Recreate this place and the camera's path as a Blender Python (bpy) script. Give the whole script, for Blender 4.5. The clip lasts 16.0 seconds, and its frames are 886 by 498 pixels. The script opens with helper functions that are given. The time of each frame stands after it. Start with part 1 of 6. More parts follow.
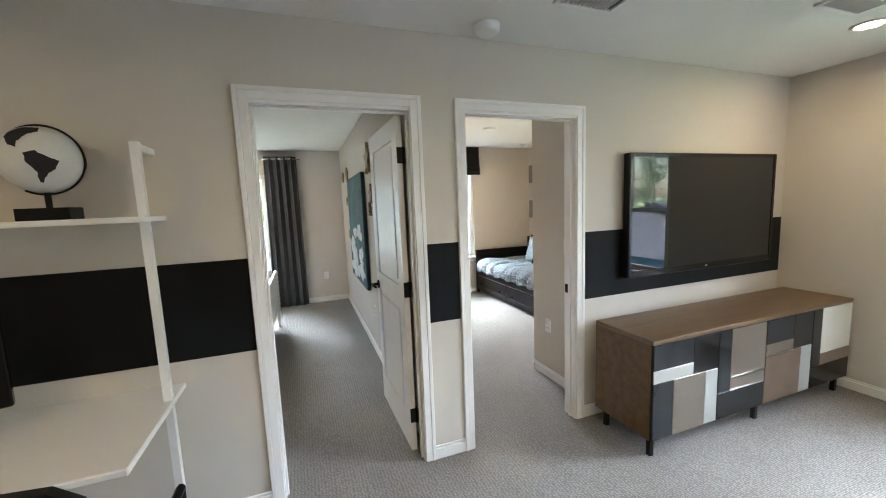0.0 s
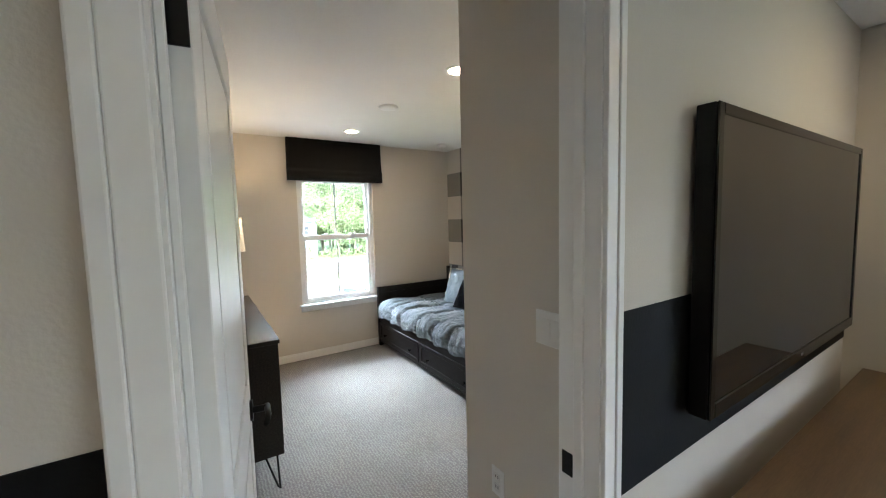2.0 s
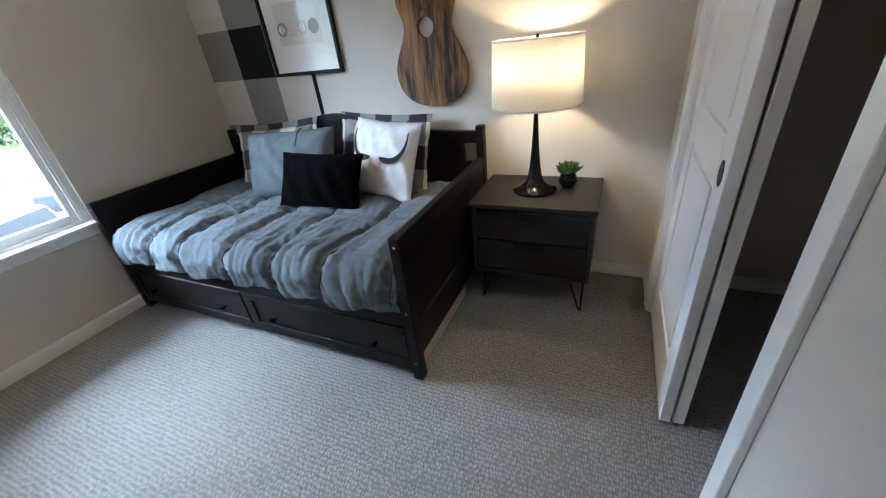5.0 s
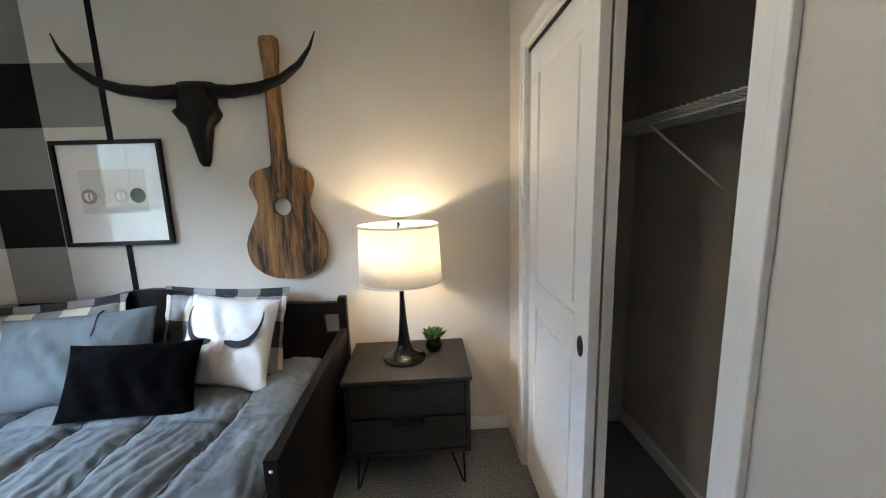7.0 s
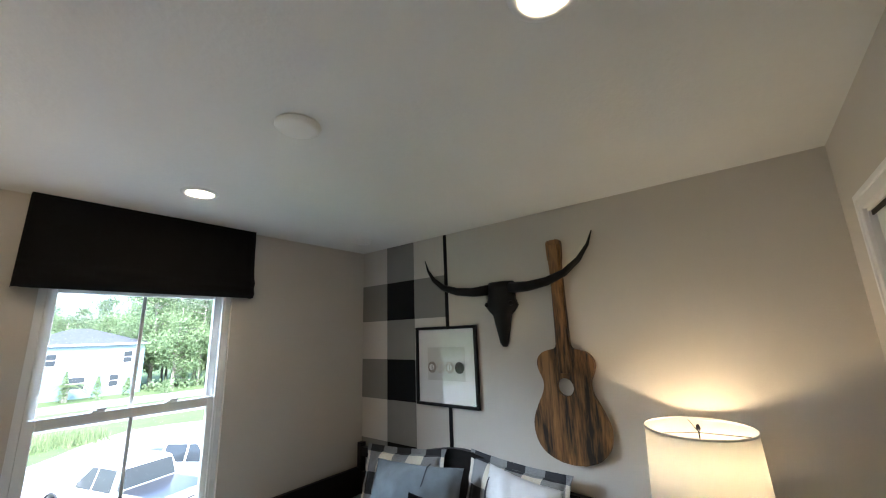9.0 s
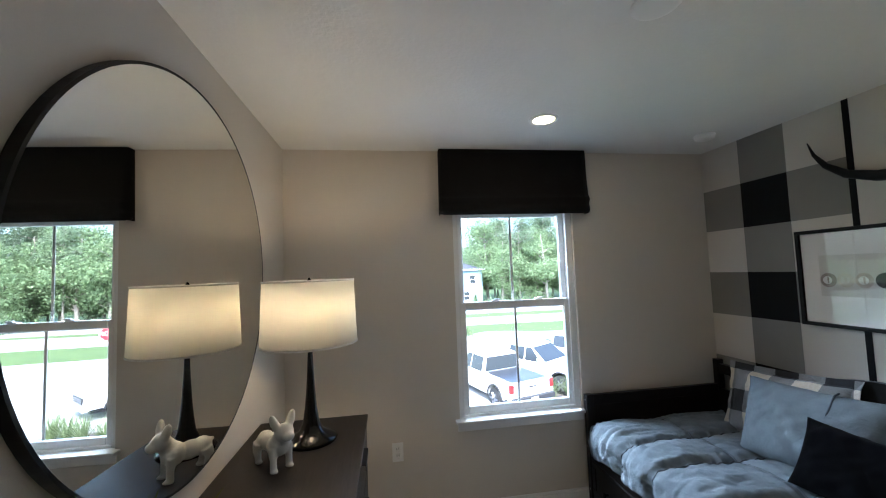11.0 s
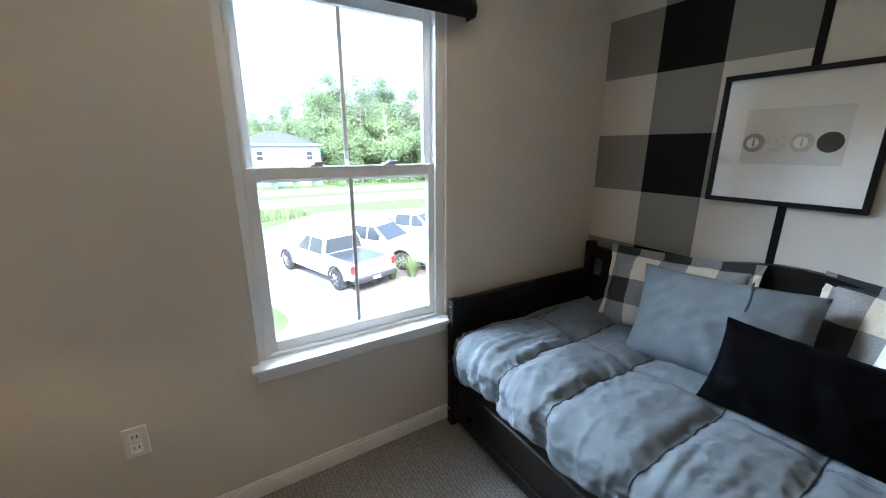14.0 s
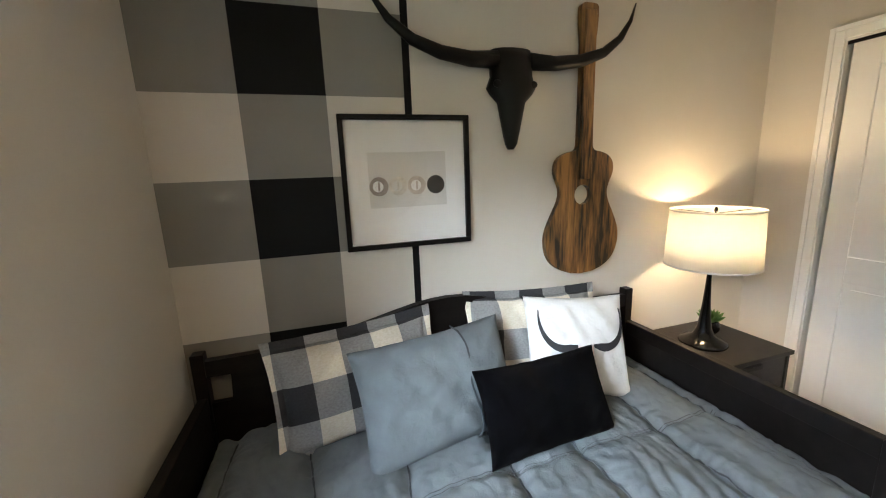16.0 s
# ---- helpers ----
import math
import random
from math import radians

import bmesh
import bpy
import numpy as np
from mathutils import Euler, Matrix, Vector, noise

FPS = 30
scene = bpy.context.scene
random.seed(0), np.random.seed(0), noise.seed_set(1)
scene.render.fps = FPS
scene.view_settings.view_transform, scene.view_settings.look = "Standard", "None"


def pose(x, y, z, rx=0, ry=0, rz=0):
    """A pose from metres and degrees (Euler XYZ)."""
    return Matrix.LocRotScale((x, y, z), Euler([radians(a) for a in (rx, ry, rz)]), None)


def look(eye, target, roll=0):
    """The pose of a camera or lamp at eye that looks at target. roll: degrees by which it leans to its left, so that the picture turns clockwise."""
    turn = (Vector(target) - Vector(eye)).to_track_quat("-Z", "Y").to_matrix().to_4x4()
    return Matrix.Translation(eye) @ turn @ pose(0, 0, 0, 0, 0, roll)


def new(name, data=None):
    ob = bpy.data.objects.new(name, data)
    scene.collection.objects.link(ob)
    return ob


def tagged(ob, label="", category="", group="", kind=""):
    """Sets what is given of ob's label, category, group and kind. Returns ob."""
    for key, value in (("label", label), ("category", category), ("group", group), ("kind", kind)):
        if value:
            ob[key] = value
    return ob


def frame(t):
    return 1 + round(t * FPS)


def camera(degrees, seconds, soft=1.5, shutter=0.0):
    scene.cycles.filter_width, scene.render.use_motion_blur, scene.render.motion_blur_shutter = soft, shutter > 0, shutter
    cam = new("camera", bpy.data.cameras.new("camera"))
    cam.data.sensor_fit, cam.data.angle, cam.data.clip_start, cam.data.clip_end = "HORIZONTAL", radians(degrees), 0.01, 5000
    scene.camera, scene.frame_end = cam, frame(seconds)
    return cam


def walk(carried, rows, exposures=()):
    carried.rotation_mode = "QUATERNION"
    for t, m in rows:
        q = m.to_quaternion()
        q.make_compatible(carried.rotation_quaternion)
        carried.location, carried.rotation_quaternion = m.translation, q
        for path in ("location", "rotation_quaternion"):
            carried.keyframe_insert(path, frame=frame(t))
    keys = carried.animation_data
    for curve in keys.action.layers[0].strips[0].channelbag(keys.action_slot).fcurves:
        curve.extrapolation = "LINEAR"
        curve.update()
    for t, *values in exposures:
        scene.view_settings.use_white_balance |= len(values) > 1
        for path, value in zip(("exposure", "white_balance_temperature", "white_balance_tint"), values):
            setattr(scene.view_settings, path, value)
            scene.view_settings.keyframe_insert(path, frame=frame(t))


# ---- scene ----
cam = camera(99.3, 16.0, soft=1.1)

PATH = [
    (0, (0.137, 0.044, 1.53), (0.82, 1.908, 1.291), -2.3),
    (0.5, (0.422, 0.412, 1.545), (1.245, 2.219, 1.301), -2.0),
    (1, (0.635, 0.816, 1.529), (1.539, 2.585, 1.302), -1.3),
    (1.5, (0.847, 1.188, 1.539), (1.875, 2.894, 1.354), -1.5),
    (2, (1.069, 1.554, 1.533), (2.149, 3.23, 1.375), -1.4),
    (2.5, (1.234, 1.948, 1.497), (2.298, 3.63, 1.302), -0.9),
    (3, (1.39, 2.277, 1.466), (2.392, 3.981, 1.163), -0.6),
    (3.5, (1.515, 2.551, 1.42), (2.456, 4.245, 0.923), -1.8),
    (4, (1.609, 2.824, 1.359), (2.728, 4.31, 0.623), -5.6),
    (4.5, (1.69, 3.002, 1.34), (3.098, 4.088, 0.423), -7.3),
    (5, (1.839, 3.138, 1.338), (3.408, 3.907, 0.365), -6.6),
    (7.5, (1.864, 3.374, 1.569), (3.84, 3.217, 1.303), -1.8),
    (8, (1.818, 3.344, 1.65), (3.794, 3.643, 1.729), -2.6),
    (8.5, (1.803, 3.286, 1.689), (3.617, 4.06, 2.024), -2.4),
    (9, (1.771, 3.262, 1.713), (3.308, 4.464, 2.151), -2.0),
    (9.5, (1.729, 3.277, 1.717), (3.0, 4.755, 2.163), -2.3),
    (10, (1.664, 3.309, 1.702), (2.628, 5.011, 2.12), -2.5),
    (12.5, (1.415, 3.475, 1.386), (1.16, 5.372, 0.804), -4.4),
    (13, (1.508, 3.688, 1.345), (1.509, 5.545, 0.602), -3.8),
    (13.5, (1.672, 4.002, 1.409), (2.217, 5.795, 0.711), -0.8),
    (14, (1.903, 4.361, 1.457), (2.919, 6.003, 0.937), 0.1),
    (14.5, (2.034, 4.788, 1.439), (3.429, 6.161, 1.027), -0.6),
    (15, (2.192, 5.114, 1.465), (3.927, 6.024, 1.064), -2.7),
    (15.5, (2.383, 5.235, 1.493), (4.323, 5.479, 1.074), -3.9),
    (16, (2.37, 5.323, 1.52), (4.242, 4.736, 1.131), -2.2),
]
walk(cam, [(t, look(eye, target, roll)) for t, eye, target, roll in PATH], [(0, 4.72, 6250, 9), (1, 4.33, 6250, 9), (1.5, 4.3, 6300, 10), (2.5, 3.76, 5550, 7), (3, 3.65, 5300, 7), (4, 3.6, 5250, 7), (5, 3.58, 5250, 7), (7.5, 3.76, 5650, 8), (8, 3.54, 5950, 9), (8.5, 3.33, 5800, 8), (10, 2.92, 5350, 8), (12.5, 3.1, 5300, 7), (13, 3.25, 5250, 7), (13.5, 3.23, 5650, 7), (14.2, 3.13, 5500, 8), (15, 2.79, 5450, 8), (15.5, 3.12, 6250, 9), (16, 3.68, 6300, 8)])

# ---- world, sun, lamps' strength ----
world = bpy.data.worlds.new("world")
scene.world = world
world.use_nodes = True
wn, wl = world.node_tree.nodes, world.node_tree.links
sky = wn.new("ShaderNodeTexSky")
sky.sky_type, sky.sun_disc = "NISHITA", False
sky.sun_elevation, sky.sun_rotation = radians(48), radians(200)
sky.air_density, sky.dust_density = 1.0, 3.0
wn["Background"].inputs["Strength"].default_value = 0.13
wl.new(sky.outputs[0], wn["Background"].inputs[0])
sun_data = bpy.data.lights.new("sun", "SUN")
sun_data.energy, sun_data.angle, sun_data.color = 1.8, radians(12), (1.0, 0.97, 0.93)
sun = new("sun", sun_data)
sun.matrix_world = look((-20, -40, 50), (0, 8, 0))
DOWNLIGHT, BULB, BULB_TINT = 11.4, 1.25, (1.0, 0.70, 0.39)


def skylight(name, at, target, w, h, watts):
    """Stands in for the bright sky above a window."""
    d = bpy.data.lights.new(name, "AREA")
    d.shape, d.size, d.size_y, d.energy, d.color = "RECTANGLE", w, h, watts, (0.84, 0.93, 1.0)
    ob = new(name, d)
    ob.matrix_world = look(at, target)


skylight("skylight_bedroom", (2.9, 9.4, 4.3), (2.42, 5.9, 1.2), 3.4, 2.6, 98.0)
skylight("skylight_other_bedroom", (-1.2, 10.0, 4.3), (-0.76, 6.5, 1.2), 3.4, 2.6, 115.0)
skylight("skylight_loft", (7.6, -0.85, 4.3), (4.0, -0.85, 1.2), 3.4, 3.6, 60.0)

# ---- materials ----
def mat(name, color, rough=0.6, metal=0.0, var=0.08, scale=6.0, fine=120.0, bump=0.1, coat=0.0, spec=0.5, stretch=(1, 1, 1), sheen=0.0, second=None, contrast=0.5, crease=0.0):
    """A surface with two scales of variation in colour, and fine relief."""
    m = bpy.data.materials.new(name)
    m.use_nodes = True
    n, l = m.node_tree.nodes, m.node_tree.links
    b = n["Principled BSDF"]
    b.inputs["Metallic"].default_value = metal
    b.inputs["Coat Weight"].default_value = coat
    b.inputs["Specular IOR Level"].default_value = spec
    b.inputs["Sheen Weight"].default_value = sheen
    co = n.new("ShaderNodeTexCoord")
    mp = n.new("ShaderNodeMapping")
    mp.inputs["Scale"].default_value = stretch
    l.new(co.outputs["Object"], mp.inputs[0])
    big, small = n.new("ShaderNodeTexNoise"), n.new("ShaderNodeTexNoise")
    big.inputs["Scale"].default_value, small.inputs["Scale"].default_value = scale, fine
    big.inputs["Detail"].default_value, small.inputs["Detail"].default_value = 4, 3
    l.new(mp.outputs[0], big.inputs[0]), l.new(mp.outputs[0], small.inputs[0])
    add = n.new("ShaderNodeMath")
    add.operation = "ADD"
    half = n.new("ShaderNodeMath")
    half.operation, half.inputs[1].default_value = "MULTIPLY", 0.5
    l.new(small.outputs[0], half.inputs[0])
    l.new(big.outputs[0], add.inputs[0]), l.new(half.outputs[0], add.inputs[1])
    ramp = n.new("ShaderNodeValToRGB")
    ramp.color_ramp.elements[0].position, ramp.color_ramp.elements[1].position = 0.75 - contrast / 2, 0.75 + contrast / 2
    lo = second if second else tuple(c * (1 - var) for c in color)
    hi = color if second else tuple(min(1, c * (1 + var)) for c in color)
    ramp.color_ramp.elements[0].color, ramp.color_ramp.elements[1].color = (*lo, 1), (*hi, 1)
    l.new(add.outputs[0], ramp.inputs[0]), l.new(ramp.outputs[0], b.inputs["Base Color"])
    rr = n.new("ShaderNodeMapRange")
    rr.inputs["To Min"].default_value, rr.inputs["To Max"].default_value = max(0, rough - 0.025), min(1, rough + 0.025)
    l.new(big.outputs[0], rr.inputs[0]), l.new(rr.outputs[0], b.inputs["Roughness"])
    if bump:
        bp = n.new("ShaderNodeBump")
        bp.inputs["Strength"].default_value, bp.inputs["Distance"].default_value = bump, 0.004
        l.new(small.outputs[0], bp.inputs["Height"]), l.new(bp.outputs[0], b.inputs["Normal"])
        if crease:
            warp = n.new("ShaderNodeTexNoise")
            warp.inputs["Scale"].default_value, warp.inputs["Detail"].default_value, warp.inputs["Distortion"].default_value = crease, 5, 1.6
            l.new(co.outputs["Object"], warp.inputs[0])
            cb = n.new("ShaderNodeBump")
            cb.inputs["Strength"].default_value, cb.inputs["Distance"].default_value = 0.5, 0.006
            l.new(warp.outputs[0], cb.inputs["Height"]), l.new(cb.outputs[0], bp.inputs["Normal"])
    return m


def plain(name, color, rough=0.3, metal=0.0, emit=0.0, trans=0.0, ior=1.45):
    m = bpy.data.materials.new(name)
    m.use_nodes = True
    b = m.node_tree.nodes["Principled BSDF"]
    b.inputs["Base Color"].default_value = (*color, 1)
    b.inputs["Roughness"].default_value, b.inputs["Metallic"].default_value = rough, metal
    b.inputs["Transmission Weight"].default_value, b.inputs["IOR"].default_value = trans, ior
    if emit:
        b.inputs["Emission Color"].default_value, b.inputs["Emission Strength"].default_value = (*color, 1), emit
    return m


def carpet_material():
    m = mat("carpet", (0.385, 0.367, 0.342), 0.95, var=0.10, scale=1.6, fine=260, bump=0.0, spec=0.08, sheen=0.05)
    n, l = m.node_tree.nodes, m.node_tree.links
    b = n["Principled BSDF"]
    co = n.new("ShaderNodeTexCoord")
    mp = n.new("ShaderNodeMapping")
    mp.inputs["Scale"].default_value = (1, 1.9, 1)
    wob = n.new("ShaderNodeTexNoise")
    wob.inputs["Scale"].default_value = 14
    mixv = n.new("ShaderNodeMixRGB")
    mixv.inputs[0].default_value = 0.012
    l.new(co.outputs["Object"], mixv.inputs[1]), l.new(wob.outputs["Color"], mixv.inputs[2]), l.new(mixv.outputs[0], mp.inputs[0])
    br = n.new("ShaderNodeTexVoronoi")
    br.inputs["Scale"].default_value, br.inputs["Randomness"].default_value = 56, 0.5
    l.new(mp.outputs[0], br.inputs[0])
    fuzz = n.new("ShaderNodeTexNoise")
    fuzz.inputs["Scale"].default_value = 420
    l.new(co.outputs["Object"], fuzz.inputs[0])
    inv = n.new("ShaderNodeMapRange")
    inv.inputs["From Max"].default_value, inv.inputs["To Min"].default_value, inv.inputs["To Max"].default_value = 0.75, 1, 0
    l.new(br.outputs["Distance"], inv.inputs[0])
    sm = n.new("ShaderNodeMath")
    sm.operation = "ADD"
    fm = n.new("ShaderNodeMath")
    fm.operation, fm.inputs[1].default_value = "MULTIPLY", 0.4
    l.new(fuzz.outputs[0], fm.inputs[0])
    l.new(inv.outputs[0], sm.inputs[0]), l.new(fm.outputs[0], sm.inputs[1])
    bp = n.new("ShaderNodeBump")
    bp.inputs["Strength"].default_value, bp.inputs["Distance"].default_value = 0.75, 0.007
    l.new(sm.outputs[0], bp.inputs["Height"]), l.new(bp.outputs[0], b.inputs["Normal"])
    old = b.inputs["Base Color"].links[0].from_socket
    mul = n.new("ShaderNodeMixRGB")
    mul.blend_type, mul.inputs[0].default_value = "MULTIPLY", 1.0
    # shade between the loops, put into the colour: gaps are darkened
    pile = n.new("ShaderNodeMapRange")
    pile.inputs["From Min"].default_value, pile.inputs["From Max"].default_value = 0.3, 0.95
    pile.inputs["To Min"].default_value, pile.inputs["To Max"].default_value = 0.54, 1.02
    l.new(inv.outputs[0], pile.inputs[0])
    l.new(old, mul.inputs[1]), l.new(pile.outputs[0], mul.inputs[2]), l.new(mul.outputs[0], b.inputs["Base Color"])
    return m


def dotted_material():
    m = mat("dotted_cotton", (0.80, 0.79, 0.76), 0.9, var=0.04, bump=0.15, fine=300)
    n, l = m.node_tree.nodes, m.node_tree.links
    b = n["Principled BSDF"]
    co = n.new("ShaderNodeTexCoord")
    v = n.new("ShaderNodeTexVoronoi")
    v.inputs["Scale"].default_value, v.inputs["Randomness"].default_value = 11.5, 0.15
    l.new(co.outputs["UV"], v.inputs[0])
    lt = n.new("ShaderNodeMath")
    lt.operation, lt.inputs[1].default_value = "LESS_THAN", 0.20
    l.new(v.outputs["Distance"], lt.inputs[0])
    mx = n.new("ShaderNodeMixRGB")
    mx.inputs[2].default_value = (0.015, 0.015, 0.018, 1)
    l.new(lt.outputs[0], mx.inputs[0]), l.new(b.inputs["Base Color"].links[0].from_socket, mx.inputs[1]), l.new(mx.outputs[0], b.inputs["Base Color"])
    return m


def plaid_material():
    """Buffalo check: two crossing stripe sets, woven."""
    m = mat("plaid_linen", (0.6, 0.56, 0.48), 0.9, var=0.08, fine=400, bump=0.3, crease=18.0)
    n, l = m.node_tree.nodes, m.node_tree.links
    b = n["Principled BSDF"]
    co = n.new("ShaderNodeTexCoord")
    sp = n.new("ShaderNodeSeparateXYZ")
    l.new(co.outputs["UV"], sp.inputs[0])
    outs = []
    for axis, size, off in ((0, 2.5, 0.5), (1, 1.5, 0.05)):
        a = n.new("ShaderNodeMath")
        a.operation, a.inputs[1].default_value, a.inputs[2].default_value = "MULTIPLY_ADD", size, off
        f = n.new("ShaderNodeMath")
        f.operation = "FRACT"
        g = n.new("ShaderNodeMath")
        g.operation, g.inputs[1].default_value = "GREATER_THAN", 0.5
        l.new(sp.outputs[axis], a.inputs[0]), l.new(a.outputs[0], f.inputs[0]), l.new(f.outputs[0], g.inputs[0])
        outs.append(g.outputs[0])
    s = n.new("ShaderNodeMath")
    s.operation = "ADD"
    l.new(outs[0], s.inputs[0]), l.new(outs[1], s.inputs[1])
    h = n.new("ShaderNodeMath")
    h.operation, h.inputs[1].default_value = "MULTIPLY", 0.5
    l.new(s.outputs[0], h.inputs[0])
    r = n.new("ShaderNodeValToRGB")
    r.color_ramp.interpolation = "CONSTANT"
    e = r.color_ramp.elements
    e[0].color, e[1].color, e[1].position = (0.66, 0.60, 0.50, 1), (0.25, 0.25, 0.25, 1), 0.4
    k = e.new(0.9)
    k.color = (0.03, 0.031, 0.036, 1)
    l.new(h.outputs[0], r.inputs[0])
    w = n.new("ShaderNodeTexNoise")
    w.inputs["Scale"].default_value = 60
    mx = n.new("ShaderNodeMixRGB")
    mx.blend_type, mx.inputs[0].default_value = "OVERLAY", 0.35
    l.new(co.outputs["UV"], w.inputs[0]), l.new(r.outputs[0], mx.inputs[1]), l.new(w.outputs[0], mx.inputs[2]), l.new(mx.outputs[0], b.inputs["Base Color"])
    return m


def shade_material():
    m = bpy.data.materials.new("lampshade_linen")
    m.use_nodes = True
    n, l = m.node_tree.nodes, m.node_tree.links
    n.remove(n["Principled BSDF"])
    d, t, x = n.new("ShaderNodeBsdfDiffuse"), n.new("ShaderNodeBsdfTranslucent"), n.new("ShaderNodeMixShader")
    w = n.new("ShaderNodeTexNoise")
    w.inputs["Scale"].default_value = 220
    r = n.new("ShaderNodeValToRGB")
    r.color_ramp.elements[0].color, r.color_ramp.elements[1].color = (0.72, 0.70, 0.64, 1), (0.84, 0.82, 0.77, 1)
    l.new(w.outputs[0], r.inputs[0]), l.new(r.outputs[0], d.inputs[0]), l.new(r.outputs[0], t.inputs[0])
    x.inputs[0].default_value = 0.5
    l.new(d.outputs[0], x.inputs[1]), l.new(t.outputs[0], x.inputs[2]), l.new(x.outputs[0], n["Material Output"].inputs[0])
    return m


def leaf_material(name, color, dark):
    m = mat(name, color, 0.7, var=0.3, scale=0.9, fine=9, bump=0.0, second=dark, spec=0.2)
    n, l = m.node_tree.nodes, m.node_tree.links
    b = n["Principled BSDF"]
    tr, mx = n.new("ShaderNodeBsdfTranslucent"), n.new("ShaderNodeMixShader")
    mx.inputs[0].default_value = 0.4
    l.new(b.inputs["Base Color"].links[0].from_socket, tr.inputs["Color"])
    l.new(b.outputs[0], mx.inputs[1]), l.new(tr.outputs[0], mx.inputs[2])
    l.new(mx.outputs[0], n["Material Output"].inputs["Surface"])
    return m


WALL = mat("greige_wall_paint", (0.60, 0.555, 0.49), 0.75, var=0.02, scale=1.2, fine=170, bump=0.16, spec=0.3)
CEIL = mat("ceiling_paint", (0.74, 0.735, 0.71), 0.9, var=0.02, scale=3, fine=60, bump=0.35, spec=0.2)
TRIM = mat("white_trim_paint", (0.80, 0.79, 0.77), 0.38, var=0.015, scale=4, fine=60, bump=0.0)
# the wall's greige taken darker, to stand for shade inside the closet
CLOSET_SHADE = mat("shaded_wall_paint", (0.50, 0.46, 0.41), 0.85, var=0.02, fine=170, bump=0.12)
BLACKP = mat("black_wall_paint", (0.0042, 0.0046, 0.0055), 0.6, var=0.15, fine=170, bump=0.14, spec=0.16)
GREYP = mat("grey_wall_paint", (0.235, 0.225, 0.20), 0.72, var=0.03, fine=170, bump=0.14, spec=0.3)
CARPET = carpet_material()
VINYL = mat("white_vinyl", (0.78, 0.78, 0.77), 0.3, var=0.01, bump=0.0)
GLASS = plain("clear_glass", (1, 1, 1), 0.0, trans=1.0, ior=1.05)
FRAMEGLASS = plain("picture_glass", (1, 1, 1), 0.0, trans=1.0, ior=1.38)
CRYSTAL = plain("crystal_glass", (1, 1, 1), 0.02, trans=1.0, ior=1.5)
MIRROR = plain("silvered_mirror", (0.80, 0.80, 0.76), 0.01, 1.0)
BLACKM = mat("black_metal", (0.007, 0.007, 0.008), 0.42, spec=0.2, var=0.2, bump=0.05)
BLACKG = mat("gloss_black_metal", (0.006, 0.006, 0.006), 0.17, var=0.2, bump=0.0, spec=0.28)
CHROME = plain("chrome", (0.75, 0.75, 0.76), 0.15, 1.0)
ESPRESSO = mat("black_brown_wood", (0.0085, 0.0065, 0.006), 0.42, spec=0.18, var=0.35, scale=3, fine=60, bump=0.15, stretch=(8, 1, 8))
CHARCOAL = mat("charcoal_brushed_oak", (0.036, 0.029, 0.025), 0.38, spec=0.3, var=0.5, scale=8, fine=70, bump=0.3, stretch=(14, 0.9, 14), second=(0.009, 0.008, 0.0075))
NSWOOD = mat("dark_grey_wood", (0.019, 0.0165, 0.015), 0.5, spec=0.4, var=0.4, scale=6, fine=60, bump=0.2, stretch=(14, 1, 14))
WALNUT = mat("walnut", (0.150, 0.088, 0.042), 0.30, var=0.3, scale=2.2, fine=26, bump=0.08, stretch=(1, 9, 9), second=(0.060, 0.034, 0.016), contrast=0.75)
PALEWOOD = mat("pale_raw_wood", (0.48, 0.40, 0.31), 0.6, var=0.12, scale=3, fine=50, bump=0.1, stretch=(1, 9, 9))
BOXWOOD = mat("black_stained_wood", (0.013, 0.011, 0.010), 0.5, spec=0.2, var=0.4, scale=6, fine=60, bump=0.2, stretch=(1, 9, 9))
RUSTIC = mat("scorched_pine", (0.34, 0.165, 0.05), 0.42, scale=3.2, fine=17, bump=0.3, stretch=(4, 5, 0.55), second=(0.012, 0.0065, 0.004), contrast=0.30)
DUVET = mat("blue_grey_cotton", (0.134, 0.154, 0.168), 0.94, var=0.13, scale=14, fine=380, bump=0.4, sheen=0.05, spec=0.12, crease=26.0)
DUVETSEAM = mat("dark_piping", (0.035, 0.042, 0.05), 0.9, fine=300, bump=0.2)
VELVET = mat("black_velvet", (0.0016, 0.0016, 0.002), 0.95, var=0.2, fine=300, bump=0.2, sheen=0.008, spec=0.04)
WHITEC = mat("white_cotton", (0.66, 0.65, 0.65), 0.9, var=0.03, fine=420, bump=0.2, crease=20.0)
PINKC = mat("blush_print", (0.72, 0.60, 0.55), 0.9, var=0.15, scale=30, fine=200, bump=0.1)
INK = mat("dark_ink_print", (0.022, 0.022, 0.028), 0.9, var=0.3, fine=150, bump=0.1)
PLAID = plaid_material()
SHADE = shade_material()
DOTTED = dotted_material()
BLACKF = mat("black_woven_fabric", (0.005, 0.0048, 0.005), 0.85, spec=0.15, var=0.25, fine=380, bump=0.35, sheen=0.05)
CURTAIN = mat("charcoal_curtain_fabric", (0.062, 0.063, 0.068), 0.9, var=0.12, fine=300, bump=0.2)
CERAMIC = mat("white_ceramic", (0.66, 0.65, 0.62), 0.3, var=0.02, bump=0.02)
MATTEPOT = mat("off_white_stoneware", (0.37, 0.34, 0.305), 0.6, var=0.08, fine=200, bump=0.1)
SOIL = mat("dark_soil", (0.02, 0.015, 0.01), 0.95, fine=90, bump=0.6)
GRASSLEAF = leaf_material("grass_blade", (0.27, 0.31, 0.075), (0.075, 0.105, 0.022))
